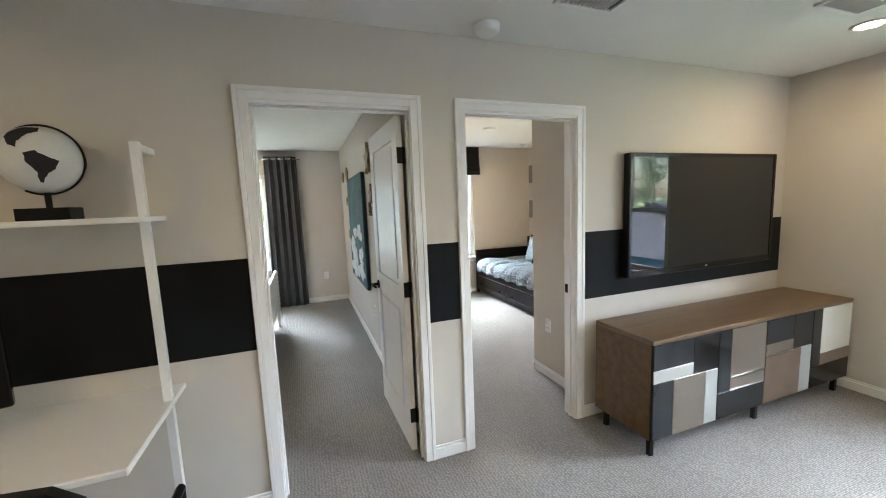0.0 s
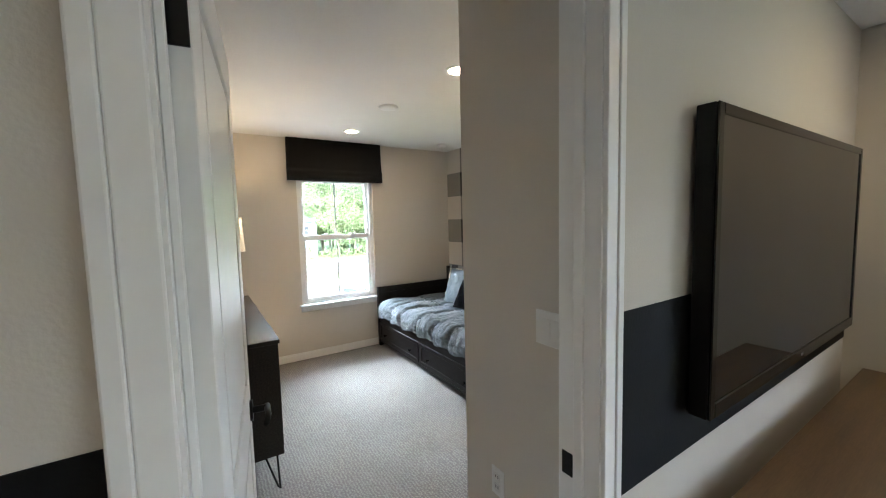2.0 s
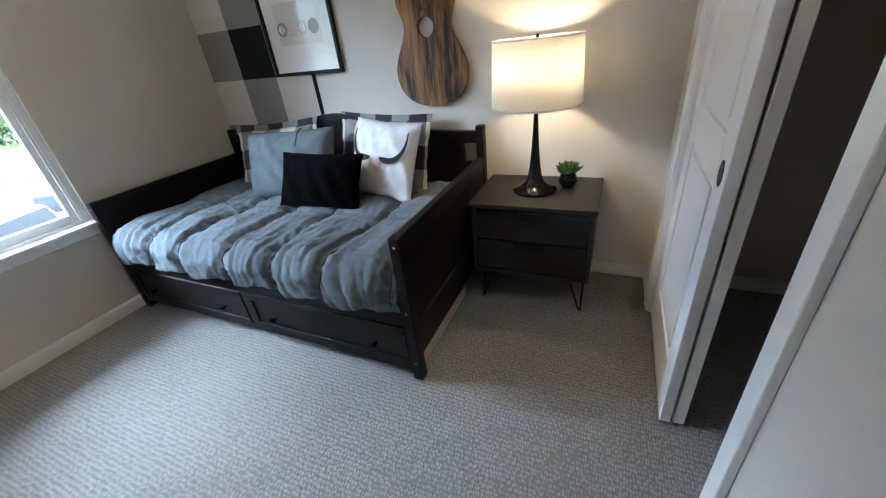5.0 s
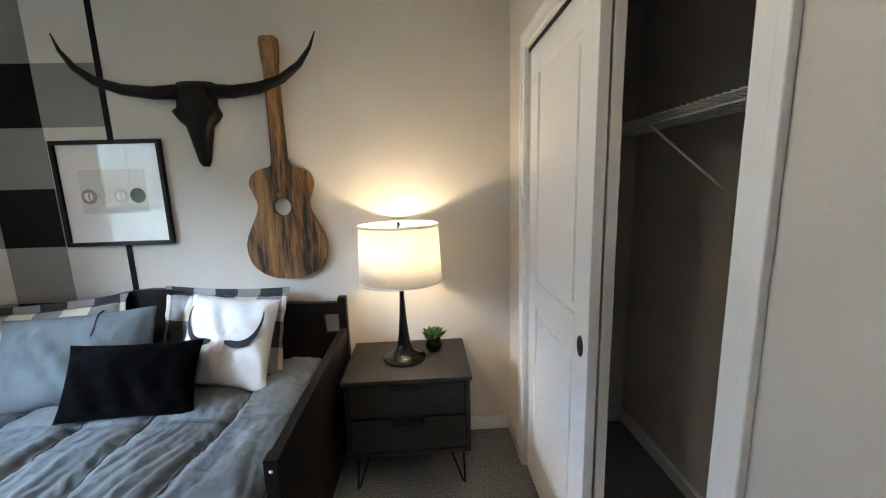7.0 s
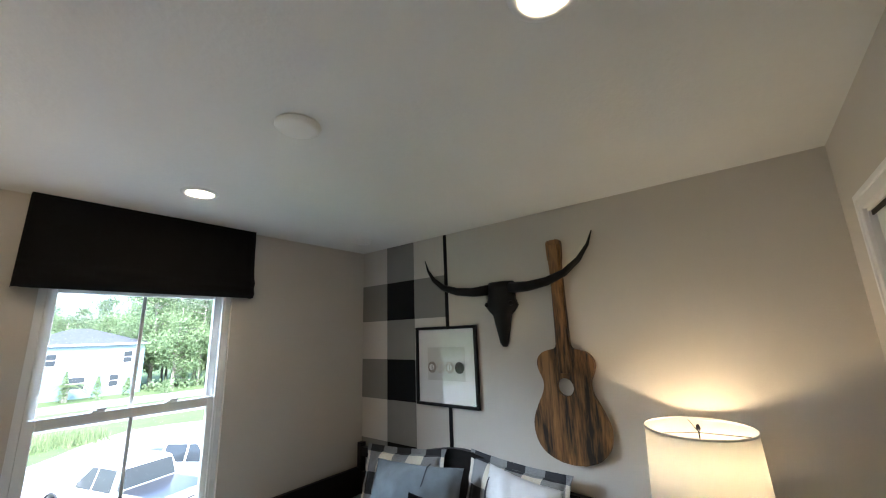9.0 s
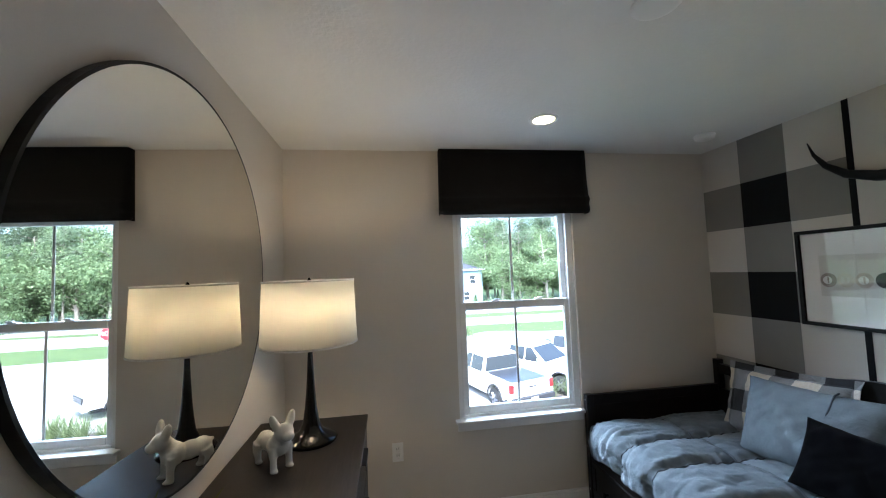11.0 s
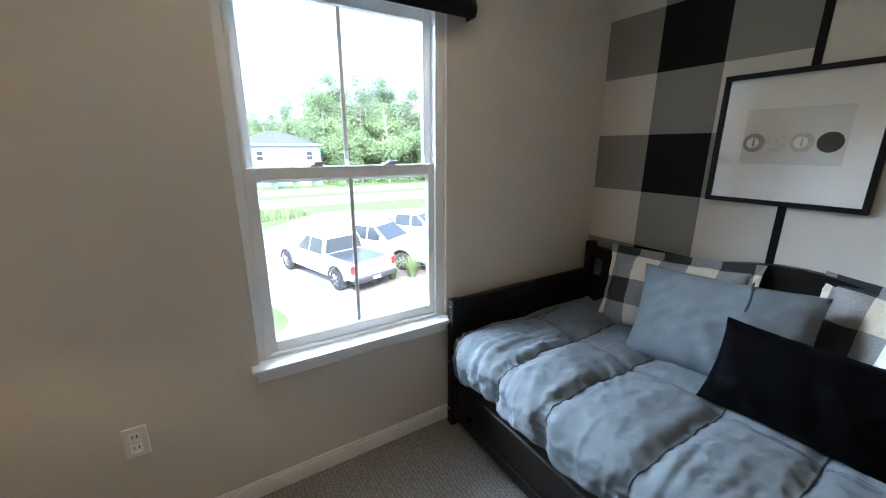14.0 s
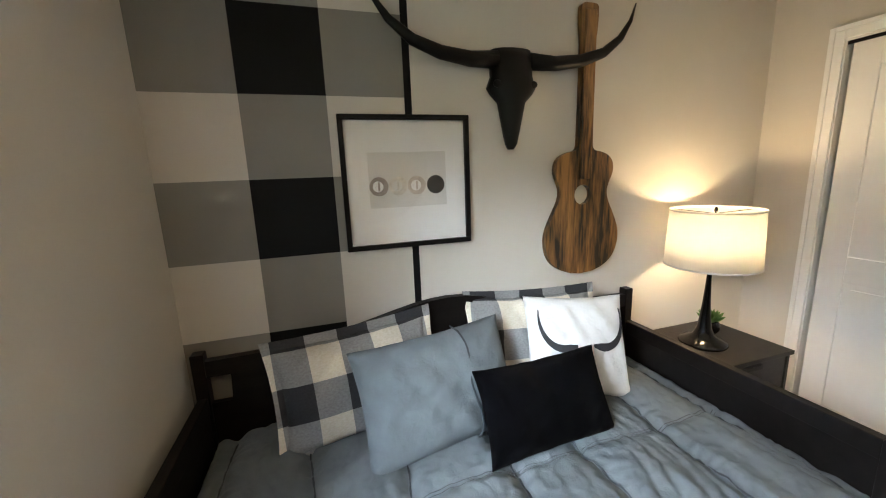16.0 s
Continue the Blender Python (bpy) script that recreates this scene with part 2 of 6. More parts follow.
SUCC = leaf_material("succulent_leaf", (0.16, 0.28, 0.08), (0.08, 0.16, 0.05))
PAPER = mat("white_mat_board", (0.80, 0.80, 0.79), 0.9, var=0.01, bump=0.03)
PRINT = mat("pale_grey_print", (0.66, 0.655, 0.63), 0.9, var=0.06, scale=6, bump=0.02)
SCREEN = plain("tv_screen", (0.003, 0.0045, 0.006), 0.012, ior=1.62)
PLASTIC = mat("white_plastic", (0.76, 0.76, 0.74), 0.35, var=0.01, bump=0.0)
LAMPGLOW = plain("downlight_diffuser", (1.0, 0.74, 0.46), 0.4, emit=DOWNLIGHT)
PANEL_DARK = plain("smoked_mirror_panel", (0.02, 0.022, 0.024), 0.1, 0.0)
PANEL_BLACK = plain("black_lacquer_panel", (0.010, 0.010, 0.011), 0.12)
PANEL_TAUPE = plain("taupe_mirror_panel", (0.20, 0.165, 0.13), 0.14, 0.45)
PANEL_LIGHT = plain("silver_mirror_panel", (0.50, 0.50, 0.47), 0.16, 0.5)
PANEL_CREAM = mat("cream_lacquer_panel", (0.55, 0.53, 0.44), 0.2, var=0.03, bump=0.0)
PANEL_BROWN = mat("brown_lacquer_panel", (0.12, 0.085, 0.06), 0.18, var=0.1, bump=0.0)
CANVAS_T = mat("teal_painted_canvas", (0.045, 0.15, 0.19), 0.7, scale=2.5, fine=20, bump=0.2, second=(0.012, 0.03, 0.045))
CANVAS_W = mat("white_brush_paint", (0.62, 0.66, 0.66), 0.7, var=0.2, scale=12, fine=60, bump=0.4)
GOLD = mat("weathered_gold_wood", (0.30, 0.23, 0.11), 0.5, var=0.3, scale=12, fine=60, bump=0.3)
GLOBEW = mat("globe_pale_sea", (0.66, 0.65, 0.62), 0.4, var=0.06, scale=10, bump=0.03)
# outdoors
LAWN = mat("lawn", (0.105, 0.15, 0.045), 0.95, var=0.25, scale=1.5, fine=40, bump=0.8, second=(0.065, 0.105, 0.033))
CONCRETE = mat("concrete", (0.44, 0.435, 0.42), 0.9, var=0.06, scale=0.6, fine=30, bump=0.2)
ASPHALT = mat("pale_asphalt", (0.20, 0.20, 0.20), 0.9, var=0.08, scale=0.5, fine=50, bump=0.3)
MULCH = mat("pine_mulch", (0.23, 0.20, 0.175), 0.95, var=0.4, scale=20, fine=60, bump=1.0, second=(0.07, 0.05, 0.04))
# leaf greens made paler, with distant haze and glare in the colour
FOLIAGE = leaf_material("hazed_tree_foliage", (0.25, 0.33, 0.17), (0.17, 0.235, 0.125))
FOLIAGE2 = leaf_material("hazed_pine_foliage", (0.23, 0.29, 0.18), (0.15, 0.20, 0.125))
BARK = mat("grey_bark", (0.30, 0.27, 0.235), 0.95, var=0.25, scale=4, fine=20, bump=0.6)
TUFT = leaf_material("ornamental_grass", (0.25, 0.30, 0.15), (0.15, 0.20, 0.09))
SIDING = mat("pale_blue_siding", (0.17, 0.245, 0.30), 0.7, var=0.03, scale=2, fine=10, bump=0.1)
SIDING2 = mat("slate_blue_siding", (0.035, 0.105, 0.19), 0.7, var=0.05, scale=2, fine=10, bump=0.1)
ROOF = mat("grey_shingle", (0.062, 0.068, 0.082), 0.9, var=0.2, scale=4, fine=14, bump=0.6)
CARPAINT = mat("white_car_paint", (0.76, 0.77, 0.78), 0.22, var=0.01, bump=0.0, coat=0.6)
CARGLASS = plain("tinted_car_glass", (0.04, 0.047, 0.053), 0.06)
TYRE = mat("tyre_rubber", (0.02, 0.02, 0.02), 0.85, var=0.2, bump=0.2)
RIM = plain("dark_alloy", (0.25, 0.25, 0.26), 0.3, 0.9)
DARKPL = mat("dark_plastic", (0.03, 0.03, 0.032), 0.6, bump=0.05)
REDL = plain("red_tail_lamp", (0.5, 0.02, 0.02), 0.15)
LAMPC = plain("clear_head_lamp", (0.6, 0.62, 0.64), 0.1, 0.4)
SIGNRED = plain("red_sign_sheet", (0.55, 0.02, 0.03), 0.4)
SIGNWHITE = plain("white_sign_sheet", (0.8, 0.8, 0.8), 0.4)
SIGNYEL = plain("yellow_sign_sheet", (0.75, 0.42, 0.02), 0.4)
SIGNGRN = plain("green_sign_sheet", (0.02, 0.22, 0.18), 0.4)


# ---- mesh helpers ----
def bm_new():
    return bmesh.new()


def box(bm, x0, x1, y0, y1, z0, z1, bev=0.0, seg=1):
    r = bmesh.ops.create_cube(bm, size=1.0, matrix=Matrix.Translation(((x0 + x1) / 2, (y0 + y1) / 2, (z0 + z1) / 2)) @ Matrix.Diagonal((abs(x1 - x0), abs(y1 - y0), abs(z1 - z0), 1)))
    if bev:
        es = list({e for v in r["verts"] for e in v.link_edges})
        bmesh.ops.bevel(bm, geom=es, offset=bev, segments=seg, affect="EDGES", profile=0.5)
    return bm


def prism(bm, outline, axis, a, b):
    """A 2D outline pushed from a to b along an axis. Outline in (y,z), (x,z) or (x,y)."""
    def put(p, d):
        return {"x": (d, p[0], p[1]), "y": (p[0], d, p[1]), "z": (p[0], p[1], d)}[axis]
    lo = [bm.verts.new(put(p, a)) for p in outline]
    hi = [bm.verts.new(put(p, b)) for p in outline]
    n = len(outline)
    fs = [bm.faces.new(lo), bm.faces.new(hi)]
    for i in range(n):
        fs.append(bm.faces.new((lo[i], lo[(i + 1) % n], hi[(i + 1) % n], hi[i])))
    bmesh.ops.recalc_face_normals(bm, faces=fs)
    return bm


def tube(bm, pts, radii, seg=8):
    pts = [Vector(p) for p in pts]
    if not isinstance(radii, (list, tuple)):
        radii = [radii] * len(pts)
    rings, up = [], None
    for i, p in enumerate(pts):
        d = (pts[min(i + 1, len(pts) - 1)] - pts[max(i - 1, 0)]).normalized()
        if up is None:
            up = d.orthogonal().normalized()
        up = (up - d * up.dot(d)).normalized()
        side = d.cross(up)
        rings.append([bm.verts.new(p + (up * math.cos(a) + side * math.sin(a)) * radii[i]) for a in (2 * math.pi * k / seg for k in range(seg))])
    fs = []
    for r0, r1 in zip(rings, rings[1:]):
        for k in range(seg):
            fs.append(bm.faces.new((r0[k], r0[(k + 1) % seg], r1[(k + 1) % seg], r1[k])))
    fs += [bm.faces.new(rings[0][::-1]), bm.faces.new(rings[-1])]
    bmesh.ops.recalc_face_normals(bm, faces=fs)
    return bm


def lathe(bm, profile, seg=28, cx=0.0, cy=0.0, sx=1.0, sy=1.0):
    """Turns (radius, height) pairs about the upright axis."""
    rings = []
    for r, z in profile:
        if r < 1e-6:
            rings.append([bm.verts.new((cx, cy, z))])
        else:
            rings.append([bm.verts.new((cx + sx * r * math.cos(2 * math.pi * k / seg), cy + sy * r * math.sin(2 * math.pi * k / seg), z)) for k in range(seg)])
    fs = []
    for a, b in zip(rings, rings[1:]):
        for k in range(seg):
            k2 = (k + 1) % seg
            if len(a) == 1 and len(b) == 1:
                continue
            if len(a) == 1:
                fs.append(bm.faces.new((a[0], b[k2], b[k])))
            elif len(b) == 1:
                fs.append(bm.faces.new((a[k], a[k2], b[0])))
            else:
                fs.append(bm.faces.new((a[k], a[k2], b[k2], b[k])))
    return bm


def ball(bm, c, r, sx=1, sy=1, sz=1, u=16, v=10):
    bmesh.ops.create_uvsphere(bm, u_segments=u, v_segments=v, radius=r, matrix=Matrix.Translation(c) @ Matrix.Diagonal((sx, sy, sz, 1)))
    return bm


def mesh_of(name, bm, material, smooth=False):
    me = bpy.data.meshes.new(name)
    bm.to_mesh(me)
    bm.free()
    for m in material if isinstance(material, (list, tuple)) else (material,):
        me.materials.append(m)
    if smooth:
        for p in me.polygons:
            p.use_smooth = True
    return me


def part(name, bm, material, parent=None, label="", smooth=False):
    ob = new(name, mesh_of(name, bm, material, smooth))
    ob.parent = parent
    if label:
        ob["label"] = label
    return ob


def shared(name, me, parent, m, label=""):
    ob = new(name, me)
    ob.parent, ob.matrix_basis = parent, m
    if label:
        ob["label"] = label
    return ob


def thing(name, label, category, m=None, group="", kind=""):
    ob = new(name)
    ob.empty_display_size = 0.05
    ob.matrix_basis = m if m else Matrix()
    return tagged(ob, label, category, group, kind)


def structure(name, bm, material, label, category):
    return tagged(part(name, bm, material), label, category, kind="structure")

# ---- the large structure ----
YD0, YD1 = 2.06, 2.168      # wall with the two doors
XR = 3.955                 # outer wall on the east
YW = 5.88                  # window wall of the grey bedroom
YL = 6.48                  # window wall of the other bedroom
XB, XC = 0.87, 0.765       # wall between the bedrooms, both faces
XP, YC = 2.028, 2.88        # entry passage wall, closet front
H = 2.44
W0, W1, WZ0, WZ1 = 1.98, 2.86, 0.60, 2.06    # bedroom window opening
V0, V1 = -1.17, -0.35                        # other bedroom's window opening
L0, L1 = -2.62, 0.88                         # loft window opening, along y, lengthened out of view for more daylight

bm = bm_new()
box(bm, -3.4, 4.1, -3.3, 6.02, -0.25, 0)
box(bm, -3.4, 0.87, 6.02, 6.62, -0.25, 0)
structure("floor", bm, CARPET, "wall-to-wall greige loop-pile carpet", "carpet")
bm = bm_new()
box(bm, -3.4, 4.1, -3.3, 6.02, H, H + 0.2)
box(bm, -3.4, 0.87, 6.02, 6.62, H, H + 0.2)
structure("ceiling", bm, CEIL, "white lightly textured plaster ceiling", "ceiling")

bm = bm_new()
for a, b in ((-3.3, -0.08), (0.73, 1.02), (1.826, XR)):
    box(bm, a, b, YD0, YD1, 0, H)
for a, b in ((-0.08, 0.73), (1.02, 1.826)):
    box(bm, a, b, YD0, YD1, 2.052, H)
wall_doors = structure("wall_south", bm, WALL, "greige painted wall with two doorways and a black stripe", "wall")
for a, b in ((-2.6, -0.129), (0.779, 0.971), (1.878, XR)):
    part("painted_stripe", box(bm_new(), a, b, YD0 - 0.003, YD0, 0.847, 1.305), BLACKP, wall_doors, "matte black painted stripe")

bm = bm_new()
box(bm, XR, XR + 0.14, -3.3, L0, 0, H)
box(bm, XR, XR + 0.14, L1, 6.02, 0, H)
box(bm, XR, XR + 0.14, L0, L1, 0, 0.6)
box(bm, XR, XR + 0.14, L0, L1, 2.1, H)
wall_east = structure("wall_east", bm, WALL, "greige painted wall with a painted check pattern", "wall")
# painted buffalo check beside the window corner
CHECK = 0.3045
ytop = 5.88
for row in range(6):
    z1 = H - row * CHECK
    for col in range(3):
        tone = (0 if row % 2 == 0 else 1) + (1 if col == 1 else 0)
        if tone == 0 or (row == 5 and col == 2):
            continue
        y1 = ytop - col * CHECK
        y0 = y1 - CHECK
        part("painted_square", box(bm_new(), XR - 0.002, XR, y0, y1, z1 - CHECK, z1), (GREYP, BLACKP)[tone - 1], wall_east)
part("painted_stripe", box(bm_new(), XR - 0.003, XR, 4.937, 4.9665, 0.6, H), BLACKP, wall_east, "thin black painted stripe")

bm = bm_new()
box(bm, XP, XP + 0.12, YD1, YC, 0, H)
structure("wall_passage", bm, WALL, "greige painted wall of the entry passage", "wall")
C0, C1 = 2.40, 3.645
bm = bm_new()
box(bm, XP + 0.12, C0, YC - 0.115, YC, 0, H)
box(bm, C1, XR, YC - 0.115, YC, 0, H)
box(bm, C0, C1, YC - 0.115, YC, 2.088, H)
structure("wall_closet", bm, WALL, "greige painted wall with a closet opening", "wall")

bm = bm_new()
box(bm, XB, W0, YW, YW + 0.14, 0, H)
box(bm, W1, XR, YW, YW + 0.14, 0, H)
box(bm, W0, W1, YW, YW + 0.14, 0, WZ0)
box(bm, W0, W1, YW, YW + 0.14, WZ1, H)
structure("wall_north", bm, WALL, "greige painted wall with one window", "wall")
bm = bm_new()
box(bm, XC, XB, YD1, YL + 0.14, 0, H)
structure("wall_between", bm, WALL, "greige painted wall between the bedrooms", "wall")
bm = bm_new()
box(bm, -3.3, V0, YL, YL + 0.14, 0, H)
box(bm, V1, XC, YL, YL + 0.14, 0, H)
box(bm, V0, V1, YL, YL + 0.14, 0, 0.59)
box(bm, V0, V1, YL, YL + 0.14, 2.08, H)
structure("wall_north_2", bm, WALL, "greige painted wall with one window", "wall")
bm = bm_new()
box(bm, -3.4, -3.3, -3.3, 6.62, 0, H)
structure("wall_west", bm, WALL, "plain greige painted wall", "wall")
bm = bm_new()
box(bm, -3.3, XR, -3.4, -3.3, 0, H)
structure("wall_loft_back", bm, WALL, "plain greige painted wall", "wall")


def casing(name, x0, x1, top, y, s):
    """Door casing round an opening, on the face y, standing out along s."""
    bm = bm_new()
    for w0, w1, t in ((0.005, 0.044, 0.0128), (0.044, 0.066, 0.0168)):
        for a, b in ((x0 - w1, x0 - w0), (x1 + w0, x1 + w1)):
            box(bm, a, b, min(y, y + s * t), max(y, y + s * t), 0, top + w1, 0.003, 2)
        box(bm, x0 - w0, x1 + w0, min(y, y + s * t), max(y, y + s * t), top + w0, top + w1, 0.003, 2)
    return structure(name, bm, TRIM, "white moulded door casing", "trim")


def jamb(name, x0, x1, top, y0, y1, stop):
    bm = bm_new()
    box(bm, x0 - 0.02, x0, y0, y1, 0, top + 0.018)
    box(bm, x1, x1 + 0.02, y0, y1, 0, top + 0.018)
    box(bm, x0, x1, y0, y1, top, top + 0.018)
    if stop:
        for a, b in ((x0, x0 + 0.011), (x1 - 0.011, x1)):
            box(bm, a, b, y0 + 0.04, y1 - 0.045, 0, top - 0.011, 0.002)
        box(bm, x0, x1, y0 + 0.04, y1 - 0.045, top - 0.011, top, 0.002)
    return structure(name, bm, TRIM, "white painted door jamb", "trim")


D1, D2 = (-0.06, 0.71), (1.04, 1.808)
for d in (D1, D2):
    casing("trim_casing", d[0], d[1], 2.043, YD0, -1)
    casing("trim_casing", d[0], d[1], 2.043, YD1, 1)
    jamb("trim_jamb", d[0], d[1], 2.034, YD0 - 0.001, YD1 + 0.001, True)
casing("trim_casing", C0 + 0.02, C1 - 0.02, 2.073, YC, 1)
jamb("trim_jamb", C0 + 0.02, C1 - 0.02, 2.068, YC - 0.116, YC + 0.001, False)


def baseboard(x0, y0, x1, y1, nx, ny):
    """A skirting from one point to another, standing out along (nx, ny)."""
    bm = bm_new()
    for t, z0, z1 in ((0.013, 0, 0.066), (0.008, 0.066, 0.083)):
        box(bm, min(x0, x1) + min(0, nx * t), max(x0, x1) + max(0, nx * t), min(y0, y1) + min(0, ny * t), max(y0, y1) + max(0, ny * t), z0, z1, 0.002)
    return structure("baseboard", bm, TRIM, "white moulded baseboard", "baseboard")


for seg in ((-3.3, YD0, -0.126, YD0, 0, -1), (0.776, YD0, 0.974, YD0, 0, -1), (1.874, YD0, XR, YD0, 0, -1), (XR, -3.3, XR, YD0 - 0.014, -1, 0),
            (XP, 2.2, XP, YC, -1, 0), (XP, YC, 2.352, YC, 0, 1), (3.692, YC, XR, YC, 0, 1), (XR, YC + 0.014, XR, YW, -1, 0), (XB + 0.014, YW, XR - 0.014, YW, 0, -1),
            (XB, 2.2, XB, YW, 1, 0), (XC, 2.2, XC, YL, -1, 0), (-3.3, YL, XC - 0.014, YL, 0, -1), (2.15, YD1, XR, YD1, 0, 1), (XR, YD1 + 0.014, XR, 2.785, -1, 0), (-3.3, -3.3, -3.3, YD0, 1, 0), (-3.28, -3.3, XR, -3.3, 0, 1)):
    baseboard(*seg)


def sash_window(name, w, h, rail, m, stool=True):
    """A single-hung vinyl window: local x across, y outwards, z up from the opening's foot."""
    t = tagged(thing(name, "white vinyl single-hung window with a centre grille bar", "window", m), kind="structure")
    f = bm_new()
    for a, b, c, d in ((0, 0.035, 0, h), (w - 0.035, w, 0, h), (0.035, w - 0.035, 0, 0.035), (0.035, w - 0.035, h - 0.035, h)):
        box(f, a, b, 0.02, 0.115, c, d, 0.003)
    for a, b in ((0.035, 0.047), (w - 0.047, w - 0.035)):
        box(f, a, b, 0.02, 0.034, 0.035, h - 0.035)
    part("window_frame", f, VINYL, t)
    for k, (z0, z1, y0, y1) in enumerate(((rail - 0.03, h - 0.03, 0.075, 0.105), (0.03, rail + 0.03, 0.037, 0.07))):
        s = bm_new()
        x0, x1 = 0.036, w - 0.036
        for a, b, c, d in ((x0, x0 + 0.042, z0, z1), (x1 - 0.042, x1, z0, z1), (x0 + 0.042, x1 - 0.042, z0, z0 + 0.05), (x0 + 0.042, x1 - 0.042, z1 - 0.05, z1)):
            box(s, a, b, y0, y1, c, d, 0.004)
        sash = part("sash", s, VINYL, t)
        g = part("pane", box(bm_new(), x0 + 0.042, x1 - 0.042, (y0 + y1) / 2 - 0.002, (y0 + y1) / 2 + 0.002, z0 + 0.05, z1 - 0.05), GLASS, sash)
        g.visible_shadow = False
        part("grille_bar", box(bm_new(), w / 2 - 0.009, w / 2 + 0.009, (y0 + y1) / 2 + 0.004, (y0 + y1) / 2 + 0.010, z0 + 0.05, z1 - 0.05, 0.002), VINYL, sash)
        if k == 1:
            for cx in (w * 0.34, w * 0.7):
                lk = bm_new()
                box(lk, cx - 0.028, cx + 0.028, y0 + 0.004, y1 + 0.006, z1, z1 + 0.008, 0.003)
                box(lk, cx - 0.012, cx + 0.03, y0 - 0.006, y0 + 0.014, z1 + 0.008, z1 + 0.018, 0.003)
                part("latch", lk, VINYL, sash)
    if stool:
        s = bm_new()
        box(s, -0.03, w + 0.012, -0.055, 0.03, -0.002, 0.018, 0.005, 2)
        part("window_sill", s, TRIM, t)
        part("apron", box(bm_new(), -0.015, w, -0.014, -0.001, -0.06, -0.003, 0.003), TRIM, t)
    return t


sash_window("window_1", W1 - W0, WZ1 - WZ0, 0.755, pose(W0, YW, WZ0))
sash_window("window_2", V1 - V0, 2.08 - 0.59, 0.755, pose(V0, YL, 0.59))
# the second and third are added, unseen, to let more daylight in
for yy in (L1, L1 - 1.17, L1 - 2.34):
    sash_window("window_3_extended", 1.16, 1.5, 0.755, pose(XR, yy, 0.6, 0, 0, -90))


def door_leaf(bm, w, h, th, y0):
    """A two-panel moulded leaf: local x across from the hinge, y through it."""
    st = 0.105
    cuts = (0.0, 0.21, 0.90, 1.03, h - 0.12, h)
    box(bm, 0, st, y0, y0 + th, 0, h, 0.002)
    box(bm, w - st, w, y0, y0 + th, 0, h, 0.002)
    for a, b in ((cuts[0], cuts[1]), (cuts[2], cuts[3]), (cuts[4], cuts[5])):
        box(bm, st, w - st, y0, y0 + th, a, b, 0.002)
    for a, b in ((cuts[1], cuts[2]), (cuts[3], cuts[4])):
        box(bm, st, w - st, y0 + 0.009, y0 + th - 0.009, a, b)
        r = bmesh.ops.create_cube(bm, size=1.0, matrix=Matrix.Translation((w / 2, y0 + th / 2, (a + b) / 2)) @ Matrix.Diagonal((w - 2 * st - 0.05, th - 0.004, b - a - 0.05, 1)))
        bmesh.ops.bevel(bm, geom=list({e for v in r["verts"] for e in v.link_edges}), offset=0.008, segments=2, affect="EDGES")


def lever(parent, x, y, z, side, way):
    bm = bm_new()
    tube(bm, [(x, y, z), (x, y + side * 0.008, z)], 0.032, 20)
    tube(bm, [(x, y + side * 0.008, z), (x, y + side * 0.045, z)], 0.011, 10)
    tube(bm, [(x + way * -0.01, y + side * 0.048, z), (x + way * 0.05, y + side * 0.052, z), (x + way * 0.112, y + side * 0.047, z)], [0.011, 0.009, 0.008], 10)
    part("door_handle", bm, BLACKM, parent, "black lever handle", True)


def hinged_door(name, hinge_x, hinge_y, angle, mirror):
    t = tagged(thing(name, "open white two-panel door with black hardware", "door", pose(hinge_x, hinge_y, 0.012, 0, 0, angle)), kind="structure")
    bm = bm_new()
    y0 = -0.035 if mirror else 0.0
    door_leaf(bm, 0.76, 2.018, 0.035, y0)
    part("leaf", bm, TRIM, t)
    for side, y in ((-1, y0), (1, y0 + 0.035)):
        lever(t, 0.70, y, 0.93, side, -1)
    for z in (0.23, 1.02, 1.80):
        h = bm_new()
        s = -1 if mirror else 1
        box(h, -0.006, 0.0, y0 + 0.002, y0 + 0.034, z - 0.045, z + 0.045, 0.001)
        yk = 0.0035 * -s
        tube(h, [(-0.004, yk, z - 0.047), (-0.004, yk, z + 0.047)], 0.007, 10)
        part("hinge", h, BLACKM, t, "black butt hinge")
    return t


hinged_door("door_1", 0.694, YD1 + 0.004, 91.5, False)
hinged_door("door_2", 1.042, YD1 + 0.004, 82.5, True)
# jamb-side hinge leaves and strike plates
for x0, x1 in ((0.706, 0.7095), (1.0405, 1.044)):
    for z in (0.242, 1.032, 1.812):
        tagged(part("hinge_plate", box(bm_new(), x0, x1, YD1 - 0.034, YD1 + 0.001, z - 0.045, z + 0.045, 0.001), BLACKM), "black hinge plate on the white jamb", "hinge")
for x0, x1 in ((1.8055, 1.8085), (-0.0605, -0.057)):
    tagged(part("strike_plate", box(bm_new(), x0, x1, YD1 - 0.036, YD1 - 0.004, 0.885, 0.945, 0.001), BLACKM), "small black strike plate on the jamb", "strike plate")

